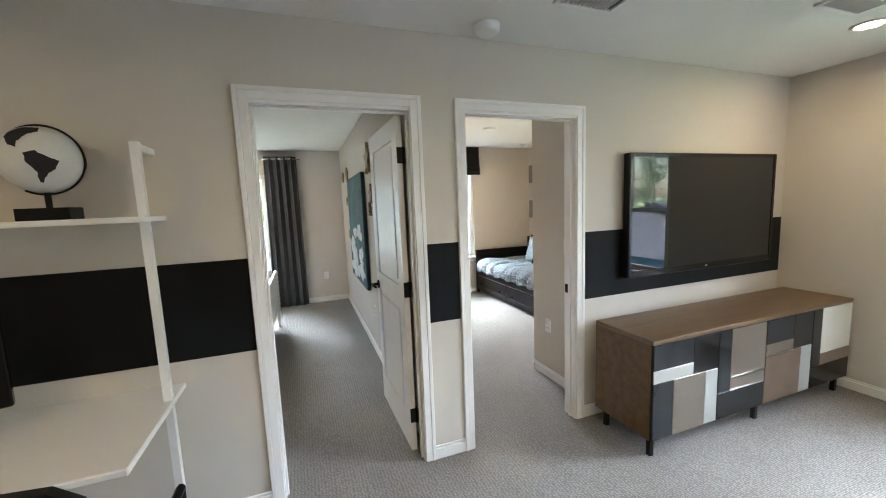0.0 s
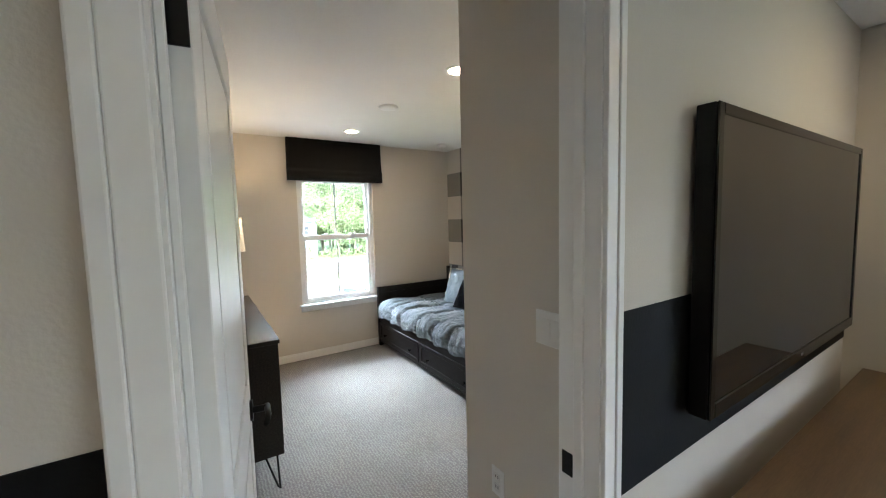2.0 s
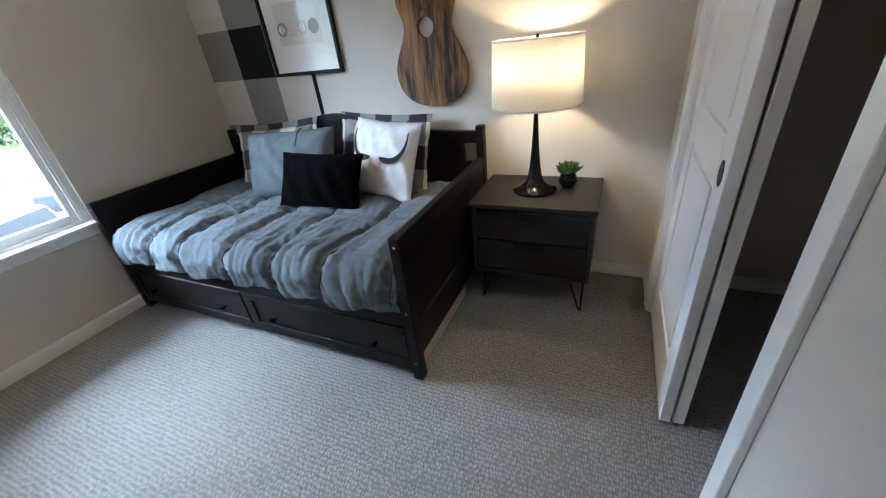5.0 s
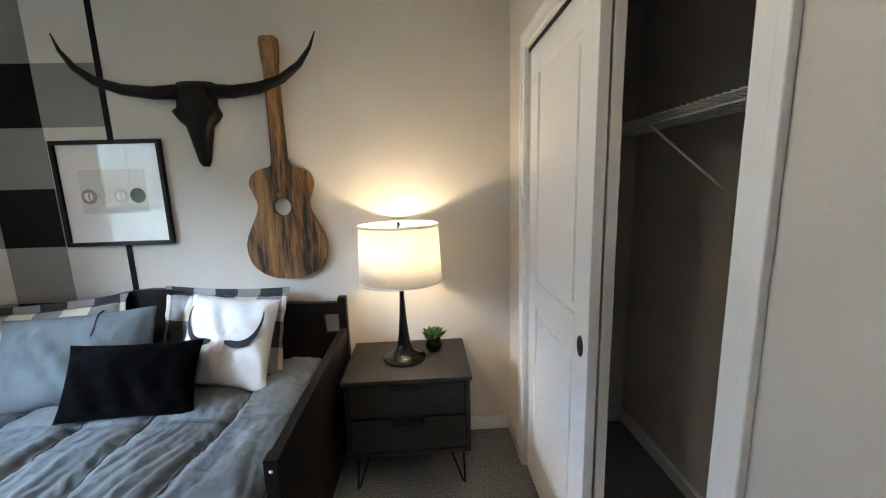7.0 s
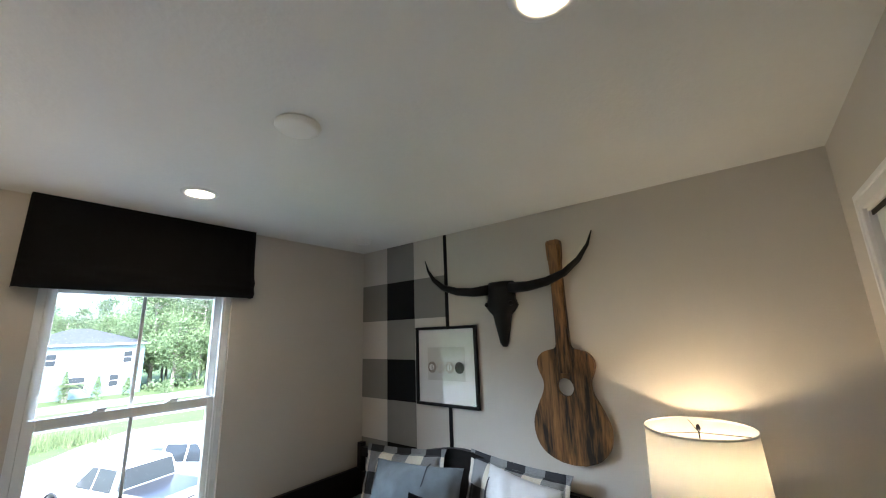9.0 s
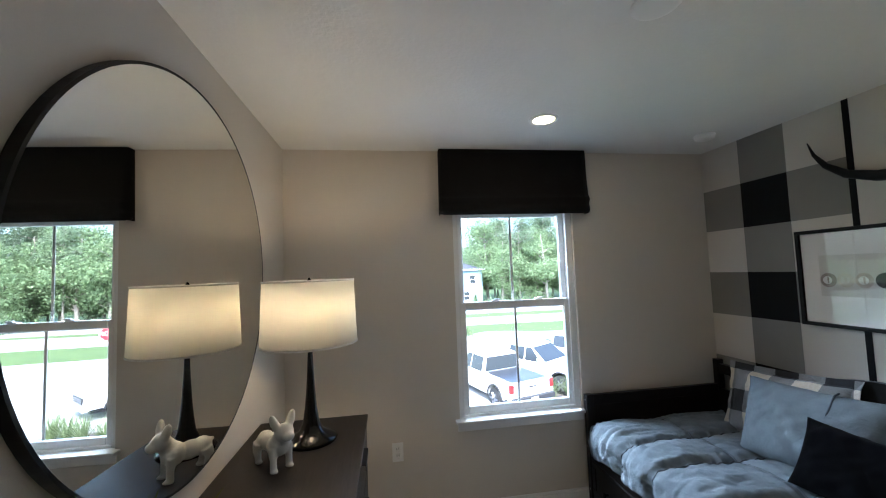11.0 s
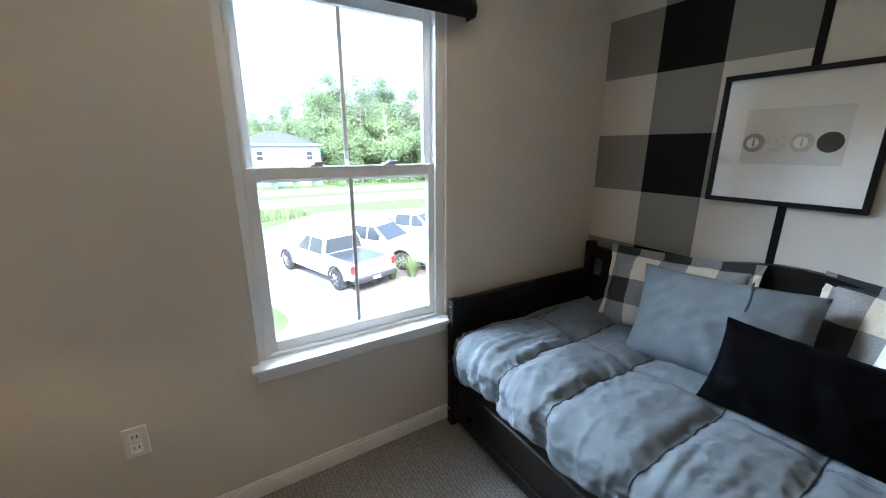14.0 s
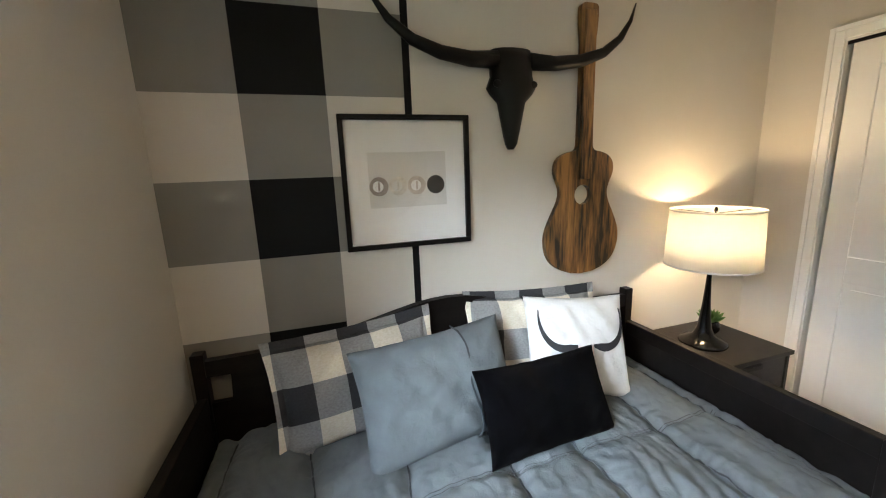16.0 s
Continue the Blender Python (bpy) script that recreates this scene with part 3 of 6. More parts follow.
# closet: two sliding leaves pushed to one side
for k, (x0, y0) in enumerate(((2.95, YC - 0.047), (2.955, YC - 0.092))):
    t = tagged(thing("door_3" if k == 0 else "door_4", "white two-panel sliding closet door, slid open", "closet door", pose(x0, y0, 0.012)), kind="structure")
    bm = bm_new()
    door_leaf(bm, 0.655, 2.045, 0.035, 0.0)
    part("leaf", bm, TRIM, t)
    p = bm_new()
    tube(p, [(0.055, 0.0335, 0.94), (0.055, 0.0365, 0.94)], 0.029, 24)
    for v in p.verts:
        v.co.z = 0.94 + (v.co.z - 0.94) * 1.25
        v.co.x = 0.055 + (v.co.x - 0.055) * 0.8
    part("finger_pull", p, BLACKM, t, "black oval finger pull")
bm = bm_new()
for y in (YC - 0.098, YC - 0.055, YC - 0.010):
    box(bm, C0 + 0.02, C1 - 0.02, y, y + 0.004, 2.052, 2.068)
box(bm, C0 + 0.02, C1 - 0.02, YC - 0.098, YC - 0.006, 2.0645, 2.068)
structure("trim_track", bm, BLACKM, "dark closet door track", "track")
t = thing("wire_shelf", "white wire closet shelf with a slanted brace", "shelf")
bm = bm_new()
for k in range(6):
    y = 2.2 + k * 0.06
    tube(bm, [(2.16, y, 1.72), (XR - 0.005, y, 1.72)], 0.0025, 6)
tube(bm, [(2.16, 2.5, 1.69), (XR - 0.005, 2.5, 1.69)], 0.004, 6)
for k in range(60):
    x = 2.18 + k * 0.0295
    tube(bm, [(x, 2.185, 1.7235), (x, 2.503, 1.7235), (x, 2.505, 1.69)], 0.0016, 4)
part("wires", bm, PLASTIC, t)
for x in (3.3,):
    part("brace", tube(bm_new(), [(x, 2.5, 1.69), (x, 2.184, 1.44)], 0.005, 6), PLASTIC, t)
# thin sheet over the wall, closet shade put into its colour
tagged(part("recess_shade", box(bm_new(), 2.155, XR - 0.004, YD1 + 0.0005, YD1 + 0.003, 0.085, H - 0.003), CLOSET_SHADE), "plain back wall of the closet, its shade put into a darker colour", "wall", kind="structure")


# ---- ceiling fixtures and plates ----
def downlight(x, y):
    t = thing("recessed_light", "lit round recessed light with a white trim ring", "ceiling light", pose(x, y, H), group="recessed lights")
    part("trim_ring", lathe(bm_new(), [(0.057, -0.002), (0.061, -0.009), (0.080, -0.007), (0.083, 0.0)], 36), PLASTIC, t, smooth=True)
    part("diffuser", lathe(bm_new(), [(0.0, -0.004), (0.057, -0.004)], 36), LAMPGLOW, t, "glowing warm white diffuser")


# the last six are unseen, added to brighten the loft and other bedroom
for p in ((2.42, 5.30), (2.46, 3.493), (3.22, 1.31), (-0.766, 5.72), (0.9, 0.2), (3.22, -1.6), (0.9, -1.6), (-1.4, -1.6), (-1.4, 0.6), (-2.3, 4.0)):
    downlight(*p)


def detector(name, label, x, y, r, h):
    t = thing(name, label, "detector", pose(x, y, H))
    part("base_ring", lathe(bm_new(), [(r * 0.98, 0), (r, -0.006), (r * 0.94, -0.010)], 36), PLASTIC, t, smooth=True)
    part("cover", lathe(bm_new(), [(r * 0.94, -0.009), (r * 0.90, -h * 0.75), (r * 0.7, -h), (0, -h * 1.02)], 36), PLASTIC, t, smooth=True)


detector("ceiling_cover", "shallow round white cover plate on the ceiling", 2.403, 4.38, 0.078, 0.018)
detector("smoke_detector", "small round white smoke detector on the ceiling", 3.62, 5.49, 0.062, 0.032)
detector("smoke_detector", "round white smoke detector on the loft ceiling", 1.11, 1.90, 0.07, 0.045)
detector("ceiling_cover", "shallow round white cover plate on the ceiling", -0.73, 4.72, 0.085, 0.018)


def vent(x, y, w, d):
    t = thing("ceiling_vent", "white louvred ceiling air vent", "air vent", pose(x, y, H))
    f = bm_new()
    for a, b, c, e in ((-w / 2, w / 2, -d / 2, -d / 2 + 0.025), (-w / 2, w / 2, d / 2 - 0.025, d / 2), (-w / 2, -w / 2 + 0.025, -d / 2, d / 2), (w / 2 - 0.025, w / 2, -d / 2, d / 2)):
        box(f, a, b, c, e, -0.012, 0, 0.002)
    part("frame", f, PLASTIC, t)
    part("backing", box(bm_new(), -w / 2 + 0.025, w / 2 - 0.025, -d / 2 + 0.025, d / 2 - 0.025, -0.003, -0.001), DARKPL, t)
    n = int((w - 0.06) / 0.022)
    for k in range(n):
        xx = -w / 2 + 0.035 + k * 0.022
        s = box(bm_new(), xx, xx + 0.004, -d / 2 + 0.025, d / 2 - 0.025, -0.014, -0.003)
        part("slat", s, PLASTIC, t)


vent(2.78, 1.17, 0.36, 0.2)
vent(1.47, 1.52, 0.34, 0.18)


def outlet(m, w=0.072, h=0.118, kind="outlet"):
    """A plate in the local xz plane, facing -y."""
    lab = {"outlet": "white duplex power outlet on the wall", "switch": "white triple rocker switch plate on the wall", "blank": "white wall plate"}[kind]
    t = thing("power_outlet" if kind == "outlet" else "light_switch", lab, kind if kind != "blank" else "outlet", m)
    part("plate", box(bm_new(), -w / 2, w / 2, -0.006, 0, -h / 2, h / 2, 0.002), PLASTIC, t)
    if kind == "outlet":
        for z in (-0.022, 0.022):
            part("socket", box(bm_new(), -0.017, 0.017, -0.0085, -0.006, z - 0.016, z + 0.016, 0.004), PLASTIC, t)
            s = bm_new()
            box(s, -0.008, -0.005, -0.0095, -0.008, z - 0.003, z + 0.009)
            box(s, 0.005, 0.008, -0.0095, -0.008, z - 0.003, z + 0.009)
            part("slot", s, DARKPL, t)
    else:
        n = max(1, round(w / 0.06))
        for k in range(n):
            x = (k - (n - 1) / 2) * 0.046
            part("rocker", box(bm_new(), x - 0.017, x + 0.017, -0.010, -0.006, -0.034, 0.034, 0.002), PLASTIC, t)
    return t


outlet(pose(1.563, YW, 0.448))
outlet(pose(XP, 2.667, 0.46, 0, 0, -90))
outlet(pose(XP, 2.36, 1.16, 0, 0, -90), 0.19, 0.118, "switch")
outlet(pose(0.426, YL, 0.434))
outlet(pose(XC, 3.86, 0.46, 0, 0, -90))


# ---- grey bedroom: daybed ----
def grid_mesh(bm, nu, nv, fn, uv=None):
    """A sheet of nu x nv cells by fn(u, v), u and v from 0 to 1."""
    vs = [[bm.verts.new(fn(i / nu, j / nv)) for j in range(nv + 1)] for i in range(nu + 1)]
    lay = bm.loops.layers.uv.verify() if uv else None
    for i in range(nu):
        for j in range(nv):
            f = bm.faces.new((vs[i][j], vs[i + 1][j], vs[i + 1][j + 1], vs[i][j + 1]))
            if uv:
                for lp, (a, b) in zip(f.loops, ((i, j), (i + 1, j), (i + 1, j + 1), (i, j + 1))):
                    lp[lay].uv = (a / nu * uv[0], b / nv * uv[1])
    return vs


bed = thing("daybed", "black-brown wooden daybed with two storage drawers against the wall", "daybed", pose(2.85, 3.81, 0))
BL, BD = 2.035, 1.085      # along the wall, and out from it
for y in (0.0, BL - 0.045):
    part("post", box(bm_new(), 0, 0.05, y, y + 0.045, 0, 0.725, 0.004, 2), ESPRESSO, bed)
    part("post", box(bm_new(), BD - 0.055, BD - 0.005, y, y + 0.045, 0, 0.895, 0.004, 2), ESPRESSO, bed)
    arm = bm_new()
    box(arm, 0.05, BD - 0.055, y + 0.010, y + 0.035, 0.30, 0.655)
    box(arm, 0.05, BD - 0.055, y + 0.004, y + 0.041, 0.655, 0.722, 0.004, 2)
    box(arm, 0.05, BD - 0.055, y + 0.006, y + 0.039, 0.12, 0.30, 0.004)
    part("arm_panel", arm, ESPRESSO, bed)
    for z in (0.69, 0.38, 0.10):
        part("screw_cap", tube(bm_new(), [(-0.0015, y + 0.022, z), (0.001, y + 0.022, z)], 0.006, 10), CHROME, bed, "small metal bolt head")
back = bm_new()
outline = [(0.11, 0.40), (BL - 0.11, 0.40)]
for k in range(25):
    u = k / 24
    y = BL - 0.045 - u * (BL - 0.09)
    outline.append((y, 0.865 + 0.12 * math.exp(-((y - BL / 2) / 0.42) ** 2)))
top = [p for p in outline[2:]]
crest = top + [(p[0], 0.80 + (p[1] - 0.865) * 0.6) for p in reversed(top)]
prism(back, crest, "x", BD - 0.05, BD - 0.015)
inner = [(0.046, 0.40), (BL - 0.046, 0.40), (BL - 0.046, 0.69), (BL - 0.12, 0.69)] + [(p[0], 0.801 + (p[1] - 0.865) * 0.6) for p in top if 0.12 <= p[0] <= BL - 0.12] + [(0.12, 0.69), (0.046, 0.69)]
prism(back, inner, "x", BD - 0.045, BD - 0.02)
box(back, BD - 0.048, BD - 0.016, 0.045, BL - 0.045, 0.30, 0.42)
part("backrest", back, ESPRESSO, bed, "curved-top panelled backrest")
rail = bm_new()
box(rail, 0.008, 0.034, 0.045, BL - 0.045, 0.30, 0.40, 0.004, 2)
box(rail, 0.012, 0.034, 0.045, BL - 0.045, 0.05, 0.075)
box(rail, 0.010, 0.034, BL / 2 - 0.012, BL / 2 + 0.012, 0.075, 0.30)
part("front_rail", rail, ESPRESSO, bed)
part("slat_base", box(bm_new(), 0.034, BD - 0.06, 0.045, BL - 0.045, 0.30, 0.32), ESPRESSO, bed)
for y0, y1 in ((0.05, BL / 2 - 0.016), (BL / 2 + 0.016, BL - 0.05)):
    d = bm_new()
    box(d, 0.012, 0.028, y0, y1, 0.08, 0.295, 0.002)
    dr = part("drawer", d, ESPRESSO, bed)
    for a, b, c, e in ((y0, y1, 0.08, 0.115), (y0, y1, 0.26, 0.295), (y0, y0 + 0.04, 0.115, 0.26), (y1 - 0.04, y1, 0.115, 0.26)):
        part("face_rail", box(bm_new(), 0.004, 0.0125, a, b, c, e, 0.002), ESPRESSO, dr)
    part("tray", box(bm_new(), 0.0285, 0.9, y0 + 0.01, y1 - 0.01, 0.085, 0.25), ESPRESSO, dr)
    for y in (y0 + 0.17, y1 - 0.17):
        kn = bm_new()
        tube(kn, [(0.012, y, 0.165), (-0.008, y, 0.165), (-0.010, y, 0.165), (-0.022, y, 0.165), (-0.026, y, 0.165)], [0.006, 0.006, 0.014, 0.014, 0.007], 14)
        part("knob", kn, BLACKG, dr, "round black knob", True)
part("drawer_side", box(bm_new(), 0.06, 0.66, 0.030, 0.042, 0.010, 0.078, 0.002), PALEWOOD, bed, "pale raw wood side of the pull-out drawer")
part("mattress", box(bm_new(), 0.036, BD - 0.06, 0.05, BL - 0.05, 0.32, 0.50, 0.03, 3), WHITEC, bed)

# duvet: channels across, gathered folds that run off the front
SEAMS = [0.10 + 0.305 * k for k in range(7)]


def seam_y(s, run):
    return s + 0.02 * math.sin(run * 3 + s * 9) + 0.012 * noise.noise((s * 7, run * 9, 4.0))


def cross_run(y):
    return 0.52 + 0.02 * noise.noise((y * 5, 2.0, 8.0)) + 0.008 * noise.noise((y * 21, 2.0, 8.0))


def duvet_point(u, v):
    y = 0.055 + u * (BL - 0.11)
    run = v * 1.20
    flat = 0.93
    if run < flat:
        x, z, hang = 1.0 - run, 0.545, 0.0
    else:
        a = min(1.0, (run - flat) / 0.16)
        hang = a
        x = 1.0 - flat - 0.075 * math.sin(a * math.pi / 2) - 0.012 * max(0, run - flat - 0.16)
        z = 0.545 - 0.075 * (1 - math.cos(a * math.pi / 2)) - max(0, run - flat - 0.16) * 0.78
    d = min(abs(y - seam_y(s, run)) for s in SEAMS)
    d2 = abs(run - cross_run(y))
    puff = 0.022 * (1 - math.exp(-(d / 0.028) ** 2)) + 0.010 * (1 - math.exp(-(d2 / 0.02) ** 2)) + 0.012 * min(1.0, d / 0.15)
    front = min(1, max(0, (run - 0.55) / 0.4))
    ph = noise.noise((y * 2.2, run * 1.7, 3.0)) * 1.6
    rid = min(1.0, 2.2 * abs(noise.noise((y * 16 + ph * 1.8, run * 2.1, 7.0)))) ** 0.75
    rid2 = 1 - abs(noise.noise((y * 9 + run * 1.5, run * 2.2 + ph, 2.0)))
    fold = (0.004 + 0.010 * front) * rid + (0.003 + 0.004 * front) * rid2 ** 6
    pucker = 0.004 * math.exp(-(d / 0.05) ** 2) * math.sin(run * 95 + 7 * noise.noise((y * 9, run * 9, 1.0)))
    soft = 0.014 * noise.noise((y * 3.5, run * 4.5, 1.0)) + 0.005 * noise.noise((y * 11, run * 10, 5.0)) + 0.0032 * noise.noise((y * 34, run * 30, 9.0)) + 0.0045 * (1 - abs(noise.noise((y * 17 + 2 * ph, run * 13, 6.0)))) ** 5
    h = puff + fold + pucker + soft - 0.012
    e = min(u, 1 - u) * (BL - 0.11)
    h -= 0.035 * math.exp(-e / 0.035)
    if hang > 0:
        return (x - h * hang, y, z + h * (1 - 0.8 * hang) - 0.012 * hang * math.sin(y * 20.6 + 1.2))
    return (x, y, z + h)


duvet = thing("duvet", "blue-grey channel-quilted cotton duvet, gathered, on the daybed", "duvet", pose(2.85, 3.81, 0))
bm = bm_new()
grid_mesh(bm, 260, 150, duvet_point)
cover = part("cover", bm, DUVET, duvet, smooth=True)
so = cover.modifiers.new("thick", "SOLIDIFY")
so.thickness, so.offset = 0.012, -1
for s in SEAMS:
    pts = []
    for k in range(60):
        v = 0.02 + 0.96 * k / 59
        run = v * 1.20
        y = seam_y(s, run)
        p = Vector(duvet_point((y - 0.055) / (BL - 0.11), v))
        pts.append(p + Vector((0, 0, 0.002 + 0.002 * math.sin(k * 2.3))))
    part("piping", tube(bm_new(), pts, [0.003 + 0.0012 * math.sin(k * 1.7) for k in range(60)], 6), DUVETSEAM, duvet, "dark piped seam")
for side in (-0.006, 0.006):
    pts = [Vector(duvet_point(0.02 + 0.96 * k / 120, (cross_run(0.055 + (0.02 + 0.96 * k / 120) * (BL - 0.11)) + side) / 1.20)) + Vector((0, 0, 0.0005)) for k in range(121)]
    part("stitching", tube(bm_new(), pts, 0.0013, 4), DUVETSEAM, duvet, "line of stitching")


def pillow(name, label, w, h, d, material, m, flange=0.0, crush=0.010, seed=0, uv=True):
    """A stuffed cushion standing in its local xz plane, facing -y, its foot at z = 0."""
    t = thing(name, label, "pillow", m)
    bm = bm_new()
    n = 40

    def shape(side):
        def fn(u, v):
            a, b = 2 * u - 1, 2 * v - 1
            pin = 1 - 0.06 * (1 - a * a) * b * b
            pin2 = 1 - 0.06 * (1 - b * b) * a * a
            x = a * w / 2 * pin2
            z = h / 2 + b * h / 2 * pin
            full = max(0.0, (1 - abs(a) ** 2.6) * (1 - abs(b) ** 2.6)) ** 0.55
            wr = crush * (noise.noise(((x + z * 0.6) * 15 + seed, (z - x * 0.6) * 3.5, seed * 1.7 + side)) + 0.45 * noise.noise(((x - z) * 26, (z + x) * 7 + seed, side)))
            wr += crush * 0.22 * (1 - abs(noise.noise(((x + z * 0.4) * 9 + seed * 2, (z - x * 0.5) * 6, seed + side * 3)))) ** 6
            edge = min(1 - abs(a), 1 - abs(b))
            return (x, side * (d / 2 * full + wr * min(1, edge * 6) * (0.4 + full)), z + 0.25 * wr)
        return fn
    for side in (-1, 1):
        grid_mesh(bm, n, n, shape(side), (1, 1))
    bmesh.ops.remove_doubles(bm, verts=bm.verts, dist=0.0006)
    bmesh.ops.recalc_face_normals(bm, faces=bm.faces)
    part("cover", bm, material, t, smooth=True)
    if flange:
        fl = bm_new()
        pts = [(-1, -1), (1, -1), (1, 1), (-1, 1)]
        ring_in, ring_out = [], []
        for q in range(4):
            (a0, b0), (a1, b1) = pts[q], pts[(q + 1) % 4]
            for k in range(12):
                s = k / 12
                a, b = a0 + (a1 - a0) * s, b0 + (b1 - b0) * s
                px = a * w / 2 * (1 - 0.06 * (1 - b * b))
                pz = h / 2 + b * h / 2 * (1 - 0.06 * (1 - a * a))
                wob = 0.006 * math.sin(k * 2.1 + q)
                ring_in.append(fl.verts.new((px * 0.985, 0, h / 2 + (pz - h / 2) * 0.985)))
                ring_out.append(fl.verts.new((px * (1 + flange / w * 2), wob, h / 2 + (pz - h / 2) * (1 + flange / h * 2))))
        nn = len(ring_in)
        lay = fl.loops.layers.uv.verify()
        for k in range(nn):
            f = fl.faces.new((ring_in[k], ring_in[(k + 1) % nn], ring_out[(k + 1) % nn], ring_out[k]))
            for lp in f.loops:
                lp[lay].uv = (lp.vert.co.x / w + 0.5, lp.vert.co.z / h)
        ob = part("flange", fl, material, t)
        sm = ob.modifiers.new("thick", "SOLIDIFY")
        sm.thickness = 0.004
    return t


def lean(x, y, z, turn, tilt, roll=0.0):
    """The pose of a cushion that faces the room (west), turned and leaning back by degrees."""
    return pose(x, y, z, 0, 0, -90 + turn) @ pose(0, 0, 0, -tilt, 0, 0) @ pose(0, 0, 0, 0, roll, 0)


pillow("pillow", "flanged pillow in black, grey and cream buffalo check", 0.60, 0.39, 0.15, PLAID, lean(3.69, 5.225, 0.56, 6, 19, -3), 0.035, 0.014, 1)
pillow("pillow", "flanged pillow in black, grey and cream buffalo check", 0.60, 0.40, 0.15, PLAID, lean(3.755, 4.45, 0.57, -4, 17, 2), 0.035, 0.014, 2)
blue = pillow("cushion", "blue-grey cotton cushion with a piped seam", 0.62, 0.42, 0.21, DUVET, lean(3.505, 4.955, 0.552, 10, 22, -1), 0.0, 0.011, 3)
part("piping", tube(bm_new(), [(0.09 + 0.01 * math.sin(k * 0.5), -0.098 * (max(0.0, (1 - 0.06) * (1 - abs(2 * k / 19 - 1) ** 2.6)) ** 0.55) - 0.007, 0.42 * k / 19) for k in range(20)], 0.004, 6), DUVETSEAM, blue, "dark piped seam")
pillow("cushion", "plain black velvet lumbar cushion", 0.53, 0.31, 0.13, VELVET, lean(3.345, 4.625, 0.575, 6, 28, 2), 0.0, 0.012, 4)
white = pillow("cushion", "white cotton cushion with a printed dark bull's horns motif", 0.46, 0.44, 0.14, WHITEC, lean(3.565, 4.36, 0.565, -8, 22, 4), 0.0, 0.012, 5)


def on_cushion(x, z, w, h, d):
    a, b = 2 * x / w, 2 * z / h - 1
    return -(d / 2 * max(0.0, (1 - abs(a) ** 2.6) * (1 - abs(b) ** 2.6)) ** 0.55) - 0.011


for s in (-1, 1):
    bm = bm_new()
    n = 14
    pr = []
    for k in range(n + 1):
        u = k / n
        cx, cz = s * (0.035 + 0.15 * math.sin(u * 1.75)), 0.225 + 0.125 * (1 - math.cos(u * 1.9)) * 0.95 - 0.03 * math.sin(u * 3)
        wd = 0.019 * (1 - u) * min(1.0, 0.25 + 5 * u) + 0.002
        nx, nz = s * -math.sin(u * 1.6), math.cos(u * 1.6)
        row = []
        for q in (-1, 1):
            px, pz = cx + nx * wd * q, cz + nz * wd * q
            row.append(bm.verts.new((px, on_cushion(px, pz, 0.46, 0.44, 0.14), pz)))
        pr.append(row)
    for a, b in zip(pr, pr[1:]):
        bm.faces.new((a[0], a[1], b[1], b[0]))
    o = part("printed_horn", bm, INK, white, "dark printed horn")
    sm = o.modifiers.new("thick", "SOLIDIFY")
    sm.thickness = 0.002
bm = bm_new()


def face_pt(u, v):
    hw = 0.034 - 0.016 * v
    x, z = (2 * u - 1) * hw, 0.225 - v * 0.17
    return (x, on_cushion(x, z, 0.46, 0.44, 0.14) + 0.001, z)


grid_mesh(bm, 6, 10, face_pt)
part("printed_face", bm, PINKC, white, "blush printed bull's head")

# ---- nightstand and its things ----
ns = thing("nightstand", "dark grey wooden nightstand with two drawers and hairpin legs", "nightstand", pose(3.505, 3.175, 0))
part("top", box(bm_new(), -0.012, 0.44, -0.01, 0.605, 0.578, 0.60, 0.003, 2), NSWOOD, ns)
bm = bm_new()
for y in (0, 0.575):
    box(bm, 0.0, 0.43, y, y + 0.02, 0.2, 0.578, 0.002)
box(bm, 0.0, 0.43, 0.02, 0.575, 0.2, 0.22)
box(bm, 0.41, 0.43, 0.02, 0.575, 0.22, 0.578)
part("body", bm, NSWOOD, ns)


def pull(parent, x, y, z, w, facing=-1):
    bm = bm_new()
    box(bm, x + facing * 0.024, x, y - w / 2, y + w / 2, z - 0.002, z + 0.001, 0.0008)
    box(bm, x + facing * 0.024, x + facing * 0.021, y - w / 2, y + w / 2, z - 0.022, z - 0.002, 0.0008)
    part("pull", bm, BLACKM, parent, "black metal tab pull")


for z0, z1 in ((0.225, 0.392), (0.402, 0.575)):
    d = part("drawer", box(bm_new(), 0.004, 0.022, 0.024, 0.571, z0, z1, 0.002), NSWOOD, ns)
    pull(d, 0.004, 0.2975, z1 - 0.002, 0.15)


def hairpin(parent, x, y, sx, sy, h):
    bm = bm_new()
    tube(bm, [(x + sx * 0.07, y, h), (x + sx * 0.012, y, 0.02), (x, y, 0.004), (x, y + sy * 0.012, 0.02), (x, y + sy * 0.07, h)], 0.0055, 8)
    part("leg", bm, BLACKM, parent, "black steel hairpin leg")


for x, sx in ((0.03, 1), (0.40, -1)):
    for y, sy in ((0.03, 1), (0.565, -1)):
        hairpin(ns, x, y, sx, sy, 0.2)


